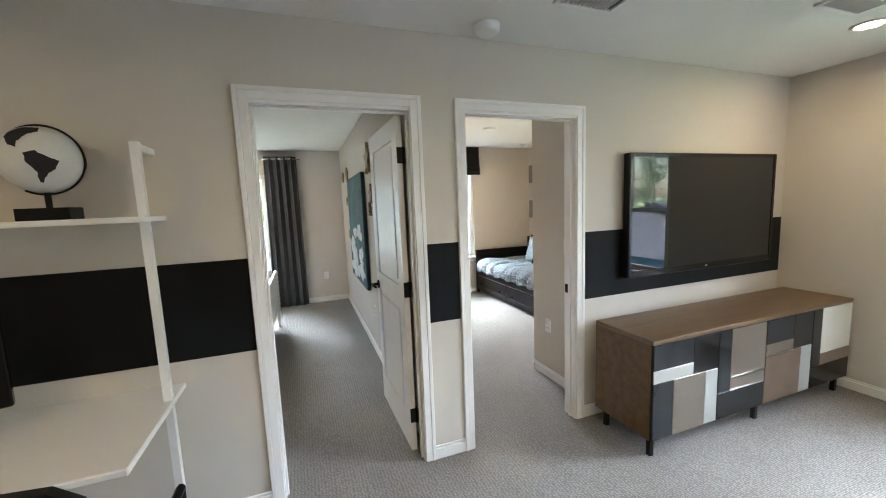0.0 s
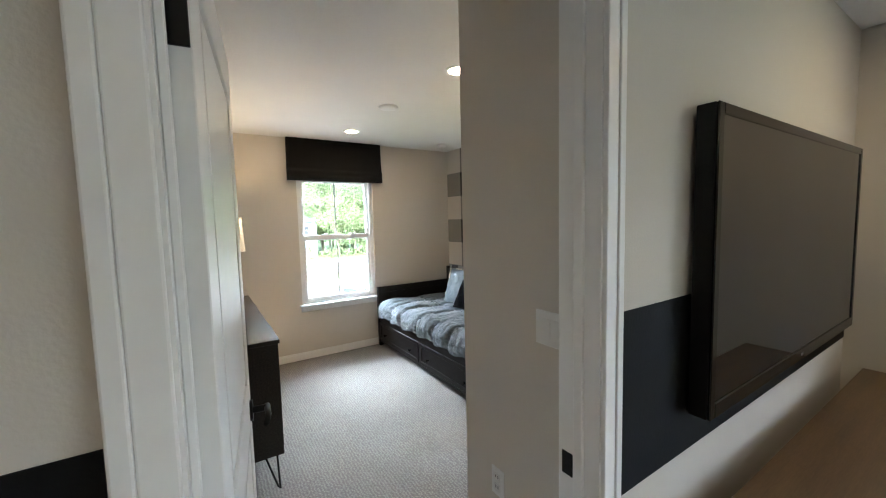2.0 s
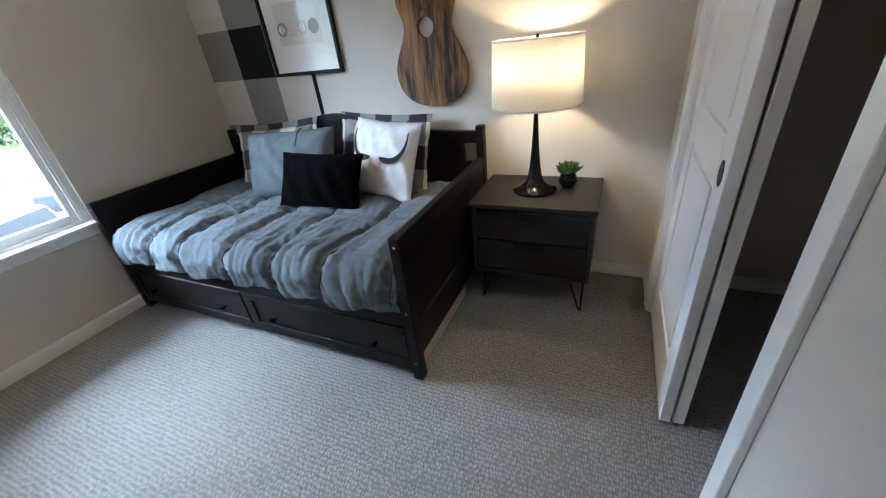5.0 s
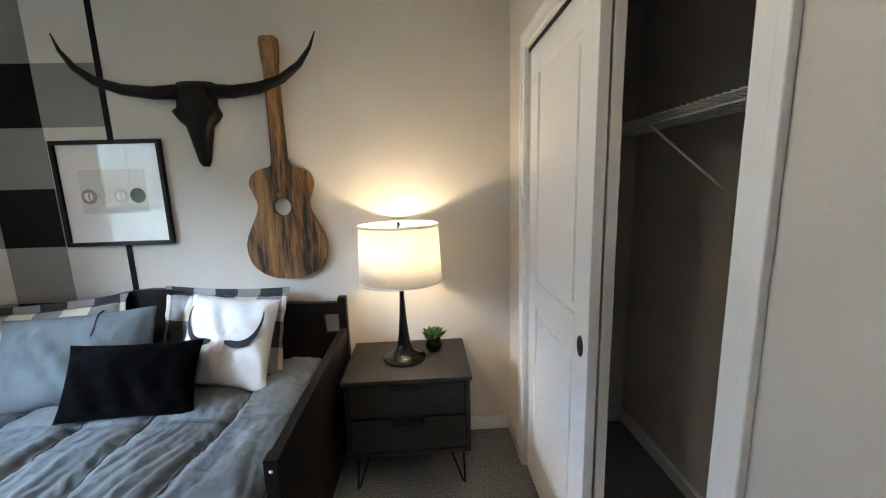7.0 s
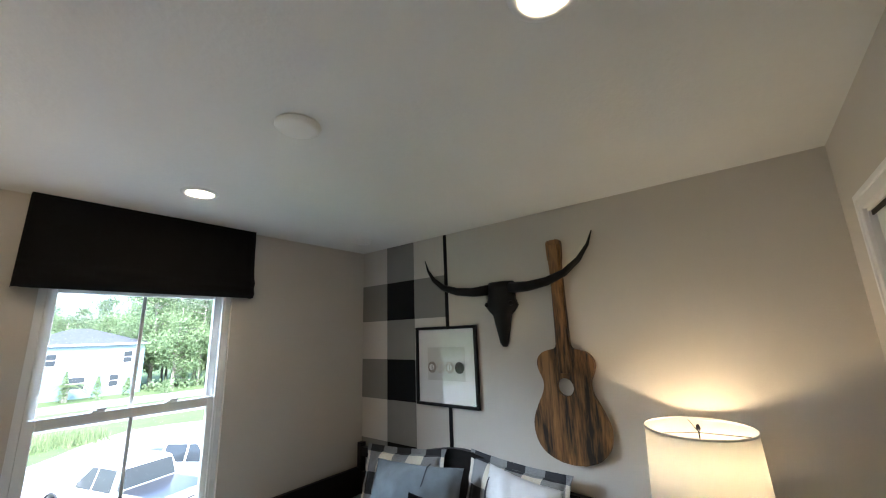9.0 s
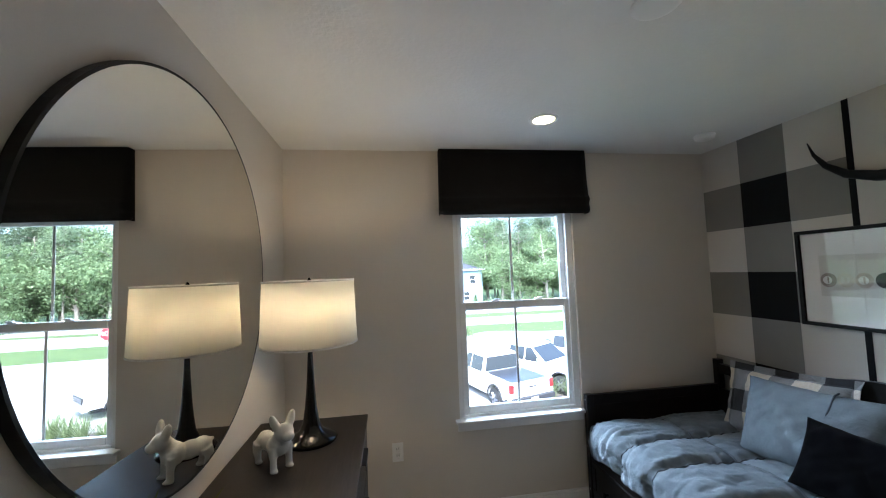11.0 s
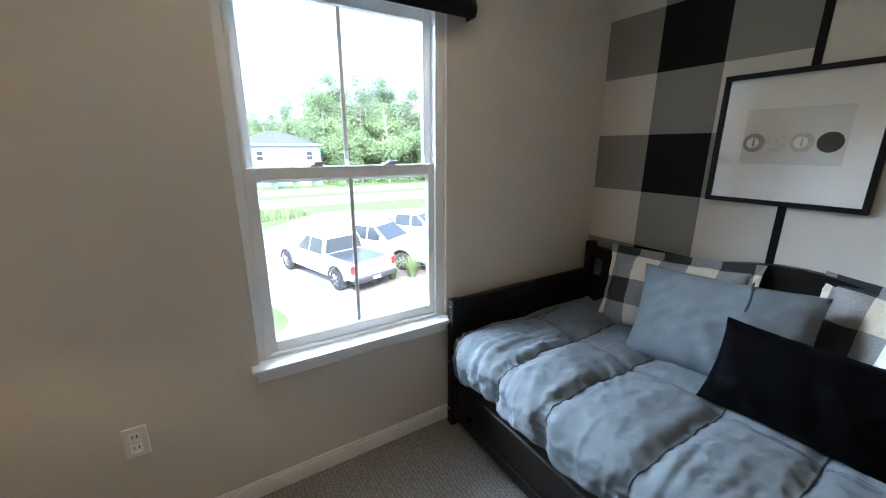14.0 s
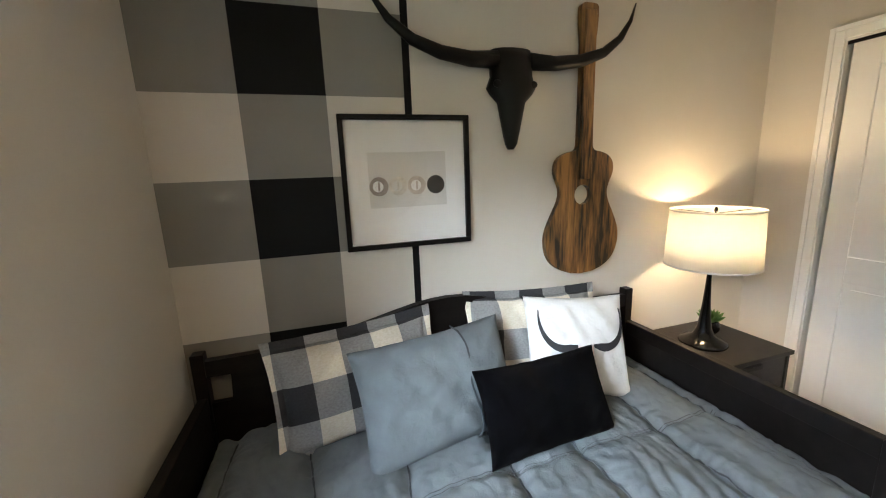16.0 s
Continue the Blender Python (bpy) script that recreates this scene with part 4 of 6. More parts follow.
def table_lamp(m):
    t = thing("table_lamp", "lit table lamp with black flared base and cream shade", "table lamp", m)
    part("base", lathe(bm_new(), [(0, 0.0), (0.108, 0.0), (0.112, 0.008), (0.105, 0.018), (0.075, 0.030), (0.048, 0.05), (0.034, 0.085), (0.026, 0.14), (0.019, 0.22), (0.013, 0.32), (0.009, 0.42), (0.009, 0.50), (0, 0.50)], 40), BLACKG, t, "gloss black flared stem", True)
    part("socket", tube(bm_new(), [(0, 0, 0.50), (0, 0, 0.56)], 0.016, 14), BLACKM, t)
    sh = bm_new()
    prof = [(0.207, 0.425), (0.196, 0.70)]
    lathe(sh, prof, 64)
    s = part("shade", sh, SHADE, t, "translucent cream linen drum shade", True)
    so = s.modifiers.new("thick", "SOLIDIFY")
    so.thickness = 0.002
    for z, r in ((0.425, 0.2075), (0.70, 0.1965)):
        part("shade_rim", lathe(bm_new(), [(r - 0.0025, z - 0.004), (r + 0.0015, z - 0.004), (r + 0.0015, z + 0.004), (r - 0.0025, z + 0.004), (r - 0.0025, z - 0.004)], 64), WHITEC, t, smooth=True)
    sp = bm_new()
    for a in (0.3, 0.3 + 2.094, 0.3 + 4.189):
        tube(sp, [(0, 0, 0.682), (0.19 * math.cos(a), 0.19 * math.sin(a), 0.694)], 0.0016, 5)
    tube(sp, [(0, 0, 0.56), (0, 0, 0.70)], 0.003, 6)
    part("spider", sp, BLACKM, t)
    part("finial", lathe(bm_new(), [(0, 0.69), (0.007, 0.69), (0.009, 0.70), (0.005, 0.712), (0, 0.716)], 12), BLACKG, t, smooth=True)
    bulb = bpy.data.lights.new("bulb", "POINT")
    bulb.energy, bulb.color, bulb.shadow_soft_size = BULB, BULB_TINT, 0.035
    lamp = new("bulb", bulb)
    lamp.matrix_basis = m @ pose(0, 0, 0.60)
    return t


table_lamp(pose(3.72, 3.49, 0.60))
table_lamp(pose(1.175, 5.12, 0.884))

pot = thing("succulent", "small green succulent in a round black pot", "plant", pose(3.80, 3.335, 0.60))
part("pot", lathe(bm_new(), [(0, 0), (0.030, 0), (0.044, 0.02), (0.046, 0.045), (0.036, 0.068), (0.031, 0.07), (0.033, 0.062), (0, 0.06)], 28), BLACKG, pot, "glossy round black pot", True)
rnd = random.Random(5)
for k in range(26):
    a, lift, ln = k * 2.4, 0.35 + 0.035 * k, 0.075 - 0.0012 * k
    d = Vector((math.cos(a) * math.cos(lift), math.sin(a) * math.cos(lift), math.sin(lift)))
    p0 = Vector((0, 0, 0.066)) + d * 0.008
    bm = bm_new()
    tube(bm, [p0, p0 + d * ln * 0.4, p0 + d * ln * 0.75 + Vector((0, 0, 0.004)), p0 + d * ln + Vector((0, 0, 0.010))], [0.005, 0.011, 0.008, 0.001], 6)
    part("leaf", bm, SUCC, pot, smooth=True)

# ---- dresser and its things ----
DY0, DL = 3.79, 1.585
dr = thing("dresser", "charcoal brushed-wood six-drawer dresser with hairpin legs", "dresser", pose(0.885, DY0, 0))
part("top", box(bm_new(), 0, 0.522, 0, DL, 0.862, 0.884, 0.002, 2), CHARCOAL, dr)
for y in (0, DL / 2 - 0.01, DL - 0.02):
    part("side_panel", box(bm_new(), 0, 0.512, y, y + 0.02, 0.22, 0.862), CHARCOAL, dr)
part("bottom_panel", box(bm_new(), 0.012, 0.512, 0.02, DL - 0.02, 0.218, 0.238), CHARCOAL, dr)
part("back_panel", box(bm_new(), 0, 0.012, 0.02, DL - 0.02, 0.218, 0.862), CHARCOAL, dr)
for c in range(2):
    y0 = 0.022 + c * (DL / 2 - 0.01)
    y1 = y0 + DL / 2 - 0.034
    for r in range(3):
        z0 = 0.244 + r * 0.206
        d = part("drawer", box(bm_new(), 0.495, 0.516, y0, y1, z0, z0 + 0.2, 0.002), CHARCOAL, dr)
        pull(d, 0.515, (y0 + y1) / 2, z0 + 0.2, 0.15, 1)
for x, sx in ((0.04, 1), (0.485, -1)):
    for y, sy in ((0.03, 1), (DL - 0.03, -1)):
        hairpin(dr, x, y, sx, sy, 0.22)

mir = thing("round_mirror", "large round wall mirror with a thin black metal frame", "mirror", pose(XB + 0.0145, 4.67, 1.615, 0, 0, -1.2))
MR = 0.625
bm = bm_new()
tube(bm, [(0.001, 0, 0), (0.0245, 0, 0), (0.0257, 0, 0)], [MR - 0.004, MR - 0.004, MR - 0.0045], 96)
part("glass", bm, MIRROR, mir)
bm = bm_new()
ring = []
for k in range(96):
    a = 2 * math.pi * k / 96
    ring.append([bm.verts.new((x, r * math.cos(a), r * math.sin(a))) for r, x in ((MR - 0.004, 0.0), (MR - 0.004, 0.026), (MR + 0.004, 0.026), (MR + 0.004, 0.0))])
for k in range(96):
    a, b = ring[k], ring[(k + 1) % 96]
    for q in range(4):
        bm.faces.new((a[q], a[(q + 1) % 4], b[(q + 1) % 4], b[q]))
bmesh.ops.recalc_face_normals(bm, faces=bm.faces)
part("frame", bm, BLACKM, mir, "thin black metal rim")

gp = thing("potted_grass", "artificial grass plant in a rounded off-white pot on the dresser", "plant", pose(1.015, 4.19, 0.884))
part("pot", lathe(bm_new(), [(0, 0), (0.064, 0), (0.088, 0.018), (0.107, 0.06), (0.111, 0.10), (0.106, 0.135), (0.100, 0.135), (0.104, 0.10), (0, 0.095)], 40), MATTEPOT, gp, "rounded off-white stoneware pot", True)
part("soil", lathe(bm_new(), [(0.101, 0.118), (0, 0.122)], 24), SOIL, gp)
rnd = random.Random(11)
bm = bm_new()
for k in range(250):
    a = rnd.uniform(0, 2 * math.pi)
    r0 = 0.092 * math.sqrt(rnd.random())
    base = Vector((r0 * math.cos(a), r0 * math.sin(a), 0.12))
    a2 = a + rnd.uniform(-0.7, 0.7)
    out = rnd.uniform(0.25, 1.25) * (0.35 + r0 / 0.098)
    ln = rnd.uniform(0.09, 0.155) + (0.06 if k % 23 == 0 else 0)
    dirn = Vector((math.cos(a2), math.sin(a2), 0))
    sidev = Vector((-math.sin(a2), math.cos(a2), 0)) * rnd.uniform(0.0045, 0.0095)
    prev = None
    for s in range(6):
        u = s / 5
        th = min(1.95, 0.15 + out * (0.25 + 1.75 * u))
        p = base if s == 0 else p + (dirn * math.sin(th) + Vector((0, 0, math.cos(th)))) * ln / 5
        w = sidev * (1 - u ** 2 * 0.97)
        cur = (bm.verts.new(p - w), bm.verts.new(p + w))
        if prev:
            bm.faces.new((prev[0], prev[1], cur[1], cur[0]))
        prev = cur
part("blades", bm, GRASSLEAF, gp, "arching green plastic blades")

bx = thing("wooden_box", "dark square wooden box with a small latch on the dresser", "box", pose(1.068, 3.935, 0.884, 0, 0, 28))
part("body", box(bm_new(), -0.063, 0.063, -0.063, 0.063, 0, 0.128, 0.003, 2), BOXWOOD, bx)
part("lid", box(bm_new(), -0.065, 0.065, -0.065, 0.065, 0.1292, 0.148, 0.003, 2), BOXWOOD, bx)
lt = bm_new()
box(lt, -0.0672, -0.0632, -0.010, 0.010, 0.098, 0.128, 0.001)
tube(lt, [(-0.069, -0.012, 0.098), (-0.074, 0.0, 0.088), (-0.069, 0.012, 0.098)], 0.002, 6)
part("latch", lt, BLACKM, bx, "small black metal latch")
gl = thing("glass_ornament", "small clear glass bead ornament beside the pot", "ornament", pose(1.099, 4.045, 0.884))
prof = [(0, 0), (0.02, 0)]
for k in range(1, 6):
    zc = 0.02 * k
    prof += [(0.008, zc - 0.008), (0.016, zc), (0.008, zc + 0.008)]
prof += [(0, 0.115)]
part("bead_stem", lathe(bm_new(), prof, 18), CRYSTAL, gl, smooth=True)

# white bulldog figurine: one moulded piece, its head towards the window
bm = bm_new()
ball(bm, (0.0, 0.0, 0.088), 0.043, 0.95, 1.05, 1.0)
ball(bm, (0.055, 0.0, 0.083), 0.037, 1.3, 0.92, 0.92)
ball(bm, (0.095, 0.0, 0.083), 0.035, 1.0, 0.95, 1.0)
tube(bm, [(-0.005, 0, 0.10), (-0.03, 0, 0.135)], [0.034, 0.028], 14)
ball(bm, (-0.038, 0.0, 0.142), 0.033, 1.0, 1.1, 0.95)
ball(bm, (-0.066, 0.0, 0.132), 0.019, 1.0, 1.35, 0.9)
for s in (-1, 1):
    tube(bm, [(-0.034, s * 0.022, 0.158), (-0.030, s * 0.034, 0.182), (-0.027, s * 0.041, 0.203), (-0.026, s * 0.043, 0.211)], [0.015, 0.016, 0.011, 0.004], 10)
    tube(bm, [(-0.012, s * 0.028, 0.085), (-0.018, s * 0.031, 0.04), (-0.018, s * 0.031, 0.0)], [0.020, 0.0125, 0.013], 10)
    ball(bm, (-0.026, s * 0.031, 0.007), 0.0145, 1.2, 0.9, 0.55, 10, 6)
    tube(bm, [(0.100, s * 0.024, 0.08), (0.112, s * 0.027, 0.045), (0.102, s * 0.027, 0.02), (0.106, s * 0.027, 0.0)], [0.024, 0.0165, 0.011, 0.012], 10)
    ball(bm, (0.098, s * 0.027, 0.007), 0.0145, 1.2, 0.9, 0.55, 10, 6)
ball(bm, (0.128, 0, 0.098), 0.009, 1.2, 0.8, 0.9, 8, 6)
dog = part("dog_figurine", bm, CERAMIC, None, smooth=True)
tagged(dog, "white glazed ceramic bulldog figurine standing on the dresser", "figurine")
dog.matrix_basis = pose(1.10, 4.893, 0.884, 0, 0, 134)
rm = dog.modifiers.new("fuse", "REMESH")
rm.mode, rm.voxel_size, rm.use_smooth_shade = "VOXEL", 0.0035, True
sm = dog.modifiers.new("soften", "SMOOTH")
sm.factor, sm.iterations = 0.5, 6

# ---- on the check wall ----
fr = thing("framed_print", "square black-framed print of four round shells on white mat", "framed picture", pose(XR, 4.97, 1.4915))
FW = 0.271
bm = bm_new()
for a, b, c, d in ((-FW, FW, FW - 0.02, FW), (-FW, FW, -FW, -FW + 0.02), (-FW, -FW + 0.02, -FW + 0.02, FW - 0.02), (FW - 0.02, FW, -FW + 0.02, FW - 0.02)):
    box(bm, -0.030, -0.004, a, b, c, d, 0.002)
part("frame", bm, BLACKM, fr, "black frame")
part("mat_board", box(bm_new(), -0.012, -0.006, -FW + 0.02, FW - 0.02, -FW + 0.02, FW - 0.02), PAPER, fr)
pr = part("print", box(bm_new(), -0.0135, -0.012, -0.165, 0.165, -0.10, 0.125), PRINT, fr, "pale grey photographic print")
for k, (y, tone) in enumerate(((0.125, (0.33, 0.29, 0.27)), (0.045, (0.62, 0.59, 0.54)), (-0.035, (0.55, 0.50, 0.45)), (-0.118, (0.045, 0.042, 0.042)))):
    mk = mat("shell_print", tone, 0.9, var=0.2, scale=40, fine=120, bump=0.0)
    part("printed_shell", tube(bm_new(), [(-0.0142, y, -0.012), (-0.0136, y, -0.012)], 0.039, 30), mk, pr)
    if k < 3:
        part("printed_ring", tube(bm_new(), [(-0.0148, y + 0.004, -0.012), (-0.0143, y + 0.004, -0.012)], 0.022, 24), (PAPER, PRINT, PAPER)[k], pr)
        part("printed_bar", box(bm_new(), -0.0153, -0.0149, y - 0.004, y + 0.004, -0.03, 0.006), mk, pr)
g = part("pane", box(bm_new(), -0.022, -0.0195, -FW + 0.02, FW - 0.02, -FW + 0.02, FW - 0.02), FRAMEGLASS, fr, "clear picture glass")
g.visible_shadow = False

sk = thing("longhorn_skull", "matte black longhorn skull sculpture with long curved horns", "wall sculpture", pose(XR, 4.49, 1.83))
bm = bm_new()
prof = ((0.20, 0.092, 0.05), (0.16, 0.100, 0.065), (0.09, 0.098, 0.075), (0.045, 0.116, 0.075), (0.02, 0.100, 0.07), (-0.015, 0.064, 0.062), (-0.08, 0.051, 0.052), (-0.15, 0.036, 0.042), (-0.19, 0.027, 0.036), (-0.212, 0.014, 0.02))
rings = []
for z, hw, dp in prof:
    rings.append([bm.verts.new((-0.004 - dp * max(0, math.sin(a)) ** 0.8, hw * math.cos(a), z)) for a in (math.pi * k / 12 for k in range(13))])
for a, b in zip(rings, rings[1:]):
    for k in range(12):
        bm.faces.new((a[k], a[k + 1], b[k + 1], b[k]))
bm.faces.new(rings[0]), bm.faces.new(rings[-1][::-1])
bm.faces.new([q[0] for q in rings] + [q[-1] for q in reversed(rings)])
bmesh.ops.recalc_face_normals(bm, faces=bm.faces)
part("skull", bm, BLACKM, sk, smooth=True)
for s in (-1, 1):
    part("eye_socket", ball(bm_new(), (-0.055, s * 0.085, 0.055), 0.020, 0.6, 1, 0.8, 12, 8), BLACKM, sk, smooth=True)
for s in (-1, 1):
    pts = [(-0.03, s * 0.08, 0.155), (-0.04, s * 0.20, 0.150), (-0.05, s * 0.33, 0.165), (-0.055, s * 0.445, 0.203), (-0.055, s * 0.535, 0.270), (-0.05, s * 0.592, 0.348), (-0.045, s * 0.622, 0.425)]
    part("horn", tube(bm_new(), pts, [0.036, 0.031, 0.027, 0.022, 0.016, 0.009, 0.003], 14), BLACKM, sk, "long tapering black horn", True)

gt = thing("wooden_guitar", "guitar-shaped wall art cut from scorched rustic wood", "wall art", pose(XR, 4.106, 1.003))
ctrl = [(0.0, 0.0), (0.006, 0.07), (0.03, 0.145), (0.08, 0.203), (0.15, 0.227), (0.22, 0.224), (0.30, 0.185), (0.37, 0.145), (0.42, 0.139), (0.46, 0.158), (0.505, 0.177), (0.55, 0.172), (0.583, 0.140), (0.598, 0.092), (0.605, 0.041), (0.66, 0.038), (1.0, 0.034), (1.10, 0.036), (1.13, 0.043), (1.22, 0.046), (1.236, 0.040), (1.24, 0.020)]
bm = bm_new()
right = [(w * (0.94 if z < 0.6 else 1.0), z) for z, w in ctrl[1:]]
for _ in range(2):
    cut = [right[0]]
    for (ax, az), (bx, bz) in zip(right, right[1:]):
        cut += [(ax * 0.75 + bx * 0.25, az * 0.75 + bz * 0.25), (ax * 0.25 + bx * 0.75, az * 0.25 + bz * 0.75)]
    right = cut + [right[-1]]
loop = [(0.0, 0.0)] + right + [(-w, z) for w, z in reversed(right)]
vs = [bm.verts.new((-0.034, p[0], p[1])) for p in loop]
es = [bm.edges.new((vs[k], vs[(k + 1) % len(vs)])) for k in range(len(vs))]
hole = [bm.verts.new((-0.034, 0.008 + 0.048 * math.cos(2 * math.pi * k / 28), 0.395 + 0.048 * math.sin(2 * math.pi * k / 28))) for k in range(28)]
es += [bm.edges.new((hole[k], hole[(k + 1) % 28])) for k in range(28)]
r = bmesh.ops.triangle_fill(bm, use_beauty=True, use_dissolve=False, edges=es)
faces = [f for f in r["geom"] if isinstance(f, bmesh.types.BMFace)]
ex = bmesh.ops.extrude_face_region(bm, geom=faces)
bmesh.ops.translate(bm, verts=[v for v in ex["geom"] if isinstance(v, bmesh.types.BMVert)], vec=(0.03, 0, 0))
bmesh.ops.recalc_face_normals(bm, faces=bm.faces)
part("body", bm, RUSTIC, gt)
part("neck", box(bm_new(), -0.046, -0.0345, -0.030, 0.030, 0.47, 1.21, 0.003), RUSTIC, gt, "raised neck board")

# ---- window shade ----
vl = thing("roman_shade", "raised black fabric roman shade over the window", "window shade", pose(1.89, YW, 1.985))
VW, VH = 1.065, 0.453
bm = bm_new()


def shade_pt(u, v):
    z = VH * (1 - v)
    out = 0.062 + 0.010 * v + 0.006 * math.sin(v * 9 + u) * v + 0.002 * noise.noise((u * 6, v * 5, 2))
    if v > 0.72:
        out += 0.014 * abs(math.sin((v - 0.72) * 22))
    return (u * VW + 0.006 * (v - 0.5) * (1 if u > 0.5 else -1), -out, z + 0.004 * math.sin(u * 3.1) * v)


front = grid_mesh(bm, 30, 40, shade_pt)
for side in (0, 30):
    col = front[side]
    wall_v = [bm.verts.new((v.co.x, -0.001, v.co.z)) for v in col]
    for k in range(40):
        bm.faces.new((col[k], col[k + 1], wall_v[k + 1], wall_v[k]))
bmesh.ops.recalc_face_normals(bm, faces=bm.faces)
part("fabric", bm, BLACKF, vl, smooth=True)
part("head_rail", box(bm_new(), 0.01, VW - 0.01, -0.058, -0.001, VH - 0.03, VH - 0.002), BLACKF, vl)
part("bottom_bar", tube(bm_new(), [(0.02, -0.05, 0.008), (VW - 0.02, -0.05, 0.008)], 0.008, 8), BLACKF, vl)


# ---- loft: television, credenza, desk ----
tv = thing("television", "large flat black wall-mounted television, switched off", "television", pose(2.195, 2.056, 0.967))
TW, TH = 1.527, 0.85
bm = bm_new()
box(bm, 0, TW, -0.058, -0.010, 0, TH, 0.004, 2)
part("casing", bm, BLACKM, tv)
bm = bm_new()
for a, b, c, d in ((0, 0.03, 0, TH), (TW - 0.03, TW, 0, TH), (0.03, TW - 0.03, 0, 0.045), (0.03, TW - 0.03, TH - 0.03, TH)):
    box(bm, a, b, -0.066, -0.0585, c, d, 0.003)
part("bezel", bm, BLACKG, tv)
part("screen", box(bm_new(), 0.03, TW - 0.03, -0.062, -0.059, 0.045, TH - 0.03), SCREEN, tv, "glossy dark glass screen")
part("wall_bracket", box(bm_new(), 0.4, 1.1, -0.0095, 0.003, 0.2, 0.6), BLACKM, tv)
part("maker_mark", box(bm_new(), TW / 2 - 0.012, TW / 2 + 0.012, -0.0672, -0.0662, 0.018, 0.028), RIM, tv)

cr = thing("credenza", "walnut credenza with mirrored and lacquered patchwork door fronts", "sideboard", pose(1.90, 1.528, 0))
CW, CD = 1.965, 0.44
part("top", box(bm_new(), 0, CW, 0, CD, 0.70, 0.725, 0.002), WALNUT, cr)
for x in (0, CW / 2 - 0.01, CW - 0.02):
    part("side_panel", box(bm_new(), x, x + 0.02, 0.018, CD, 0.125, 0.70), WALNUT, cr)
part("bottom_panel", box(bm_new(), 0.02, CW - 0.02, 0.018, CD - 0.012, 0.125, 0.145), WALNUT, cr)
part("back_panel", box(bm_new(), 0.02, CW - 0.02, CD - 0.012, CD, 0.125, 0.70), WALNUT, cr)
K, T, L, C, G, N = PANEL_BLACK, PANEL_TAUPE, PANEL_LIGHT, PANEL_CREAM, PANEL_DARK, PANEL_BROWN
FRONTS = ((0.006, 0.536, ((0, 0.60, 0.735, 1, G), (0.60, 1, 0.60, 1, K), (0, 0.60, 0.60, 0.735, L), (0, 0.30, 0, 0.60, G), (0.30, 0.80, 0, 0.60, T), (0.80, 1, 0, 0.60, L))),
          (0.542, 0.984, ((0, 0.25, 0.30, 1, G), (0.25, 1, 0.45, 1, T), (0.25, 1, 0.30, 0.45, T), (0, 1, 0, 0.30, K))),
          (0.990, 1.486, ((0, 0.58, 0.715, 1, G), (0.58, 1, 0.585, 1, K), (0, 0.58, 0.585, 0.715, T), (0, 0.76, 0, 0.585, N), (0.76, 1, 0, 0.585, L))),
          (1.492, 1.960, ((0, 0.22, 0.30, 1, G), (0.22, 1, 0.42, 1, C), (0.22, 1, 0.27, 0.42, N), (0, 0.22, 0.27, 0.30, K), (0, 1, 0, 0.27, K))))
for x0, x1, cells in FRONTS:
    d = part("door", box(bm_new(), x0, x1, 0.006, 0.017, 0.128, 0.697), BLACKM, cr)
    for a, b, c, e, m_ in cells:
        w, h = x1 - x0, 0.569
        part("front_panel", box(bm_new(), x0 + a * w + 0.0015, x0 + b * w - 0.0015, 0.0, 0.006, 0.128 + c * h + 0.0015, 0.128 + e * h - 0.0015, 0.001), m_, d)
        if m_ is T and c > 0.25:
            part("metal_edge", box(bm_new(), x0 + a * w, x0 + b * w, -0.003, 0.0, 0.128 + c * h - 0.004, 0.128 + c * h + 0.002), CHROME, d)
for x in (0.04, CW / 2, CW - 0.06):
    for y in (0.04, CD - 0.06):
        part("leg", box(bm_new(), x, x + 0.03, y, y + 0.03, 0, 0.125, 0.002), BLACKM, cr)

dk = thing("ladder_desk", "white wall-mounted ladder desk with an upper shelf", "desk", pose(-1.48, 1.42, 0))
for x in (0.02, 1.018):
    p = bm_new()
    tube(p, [(x, 0.47, 0), (x, 0.47, 1.82)], 0.021, 4)
    tube(p, [(x, 0.485, 1.80), (x, 0.638, 1.80)], 0.019, 4)
    part("post", p, TRIM, dk)
part("desktop", box(bm_new(), -0.02, 1.04, 0.0, 0.637, 0.72, 0.745, 0.004), TRIM, dk)
part("shelf", box(bm_new(), -0.03, 1.045, 0.36, 0.637, 1.505, 1.527, 0.003), TRIM, dk)

gb = thing("globe", "black and white globe on a square black base", "globe", pose(-0.765, 1.92, 1.527))
part("base", box(bm_new(), -0.08, 0.08, -0.05, 0.05, 0, 0.046, 0.002), BLACKM, gb)
part("stem", tube(bm_new(), [(0, 0, 0.046), (0, 0, 0.105)], 0.010, 12), BLACKM, gb)
part("sphere", ball(bm_new(), (0, 0, 0.225), 0.122, 1, 1, 1, 40, 24), GLOBEW, gb, smooth=True)
bm = bm_new()
tube(bm, [(0.128 * math.sin(a) , 0, 0.225 + 0.128 * math.cos(a)) for a in (math.pi * (-0.20 + 1.36 * k / 30) for k in range(31))], 0.004, 8)
arc = part("meridian", bm, BLACKM, gb, "black meridian arc", True)


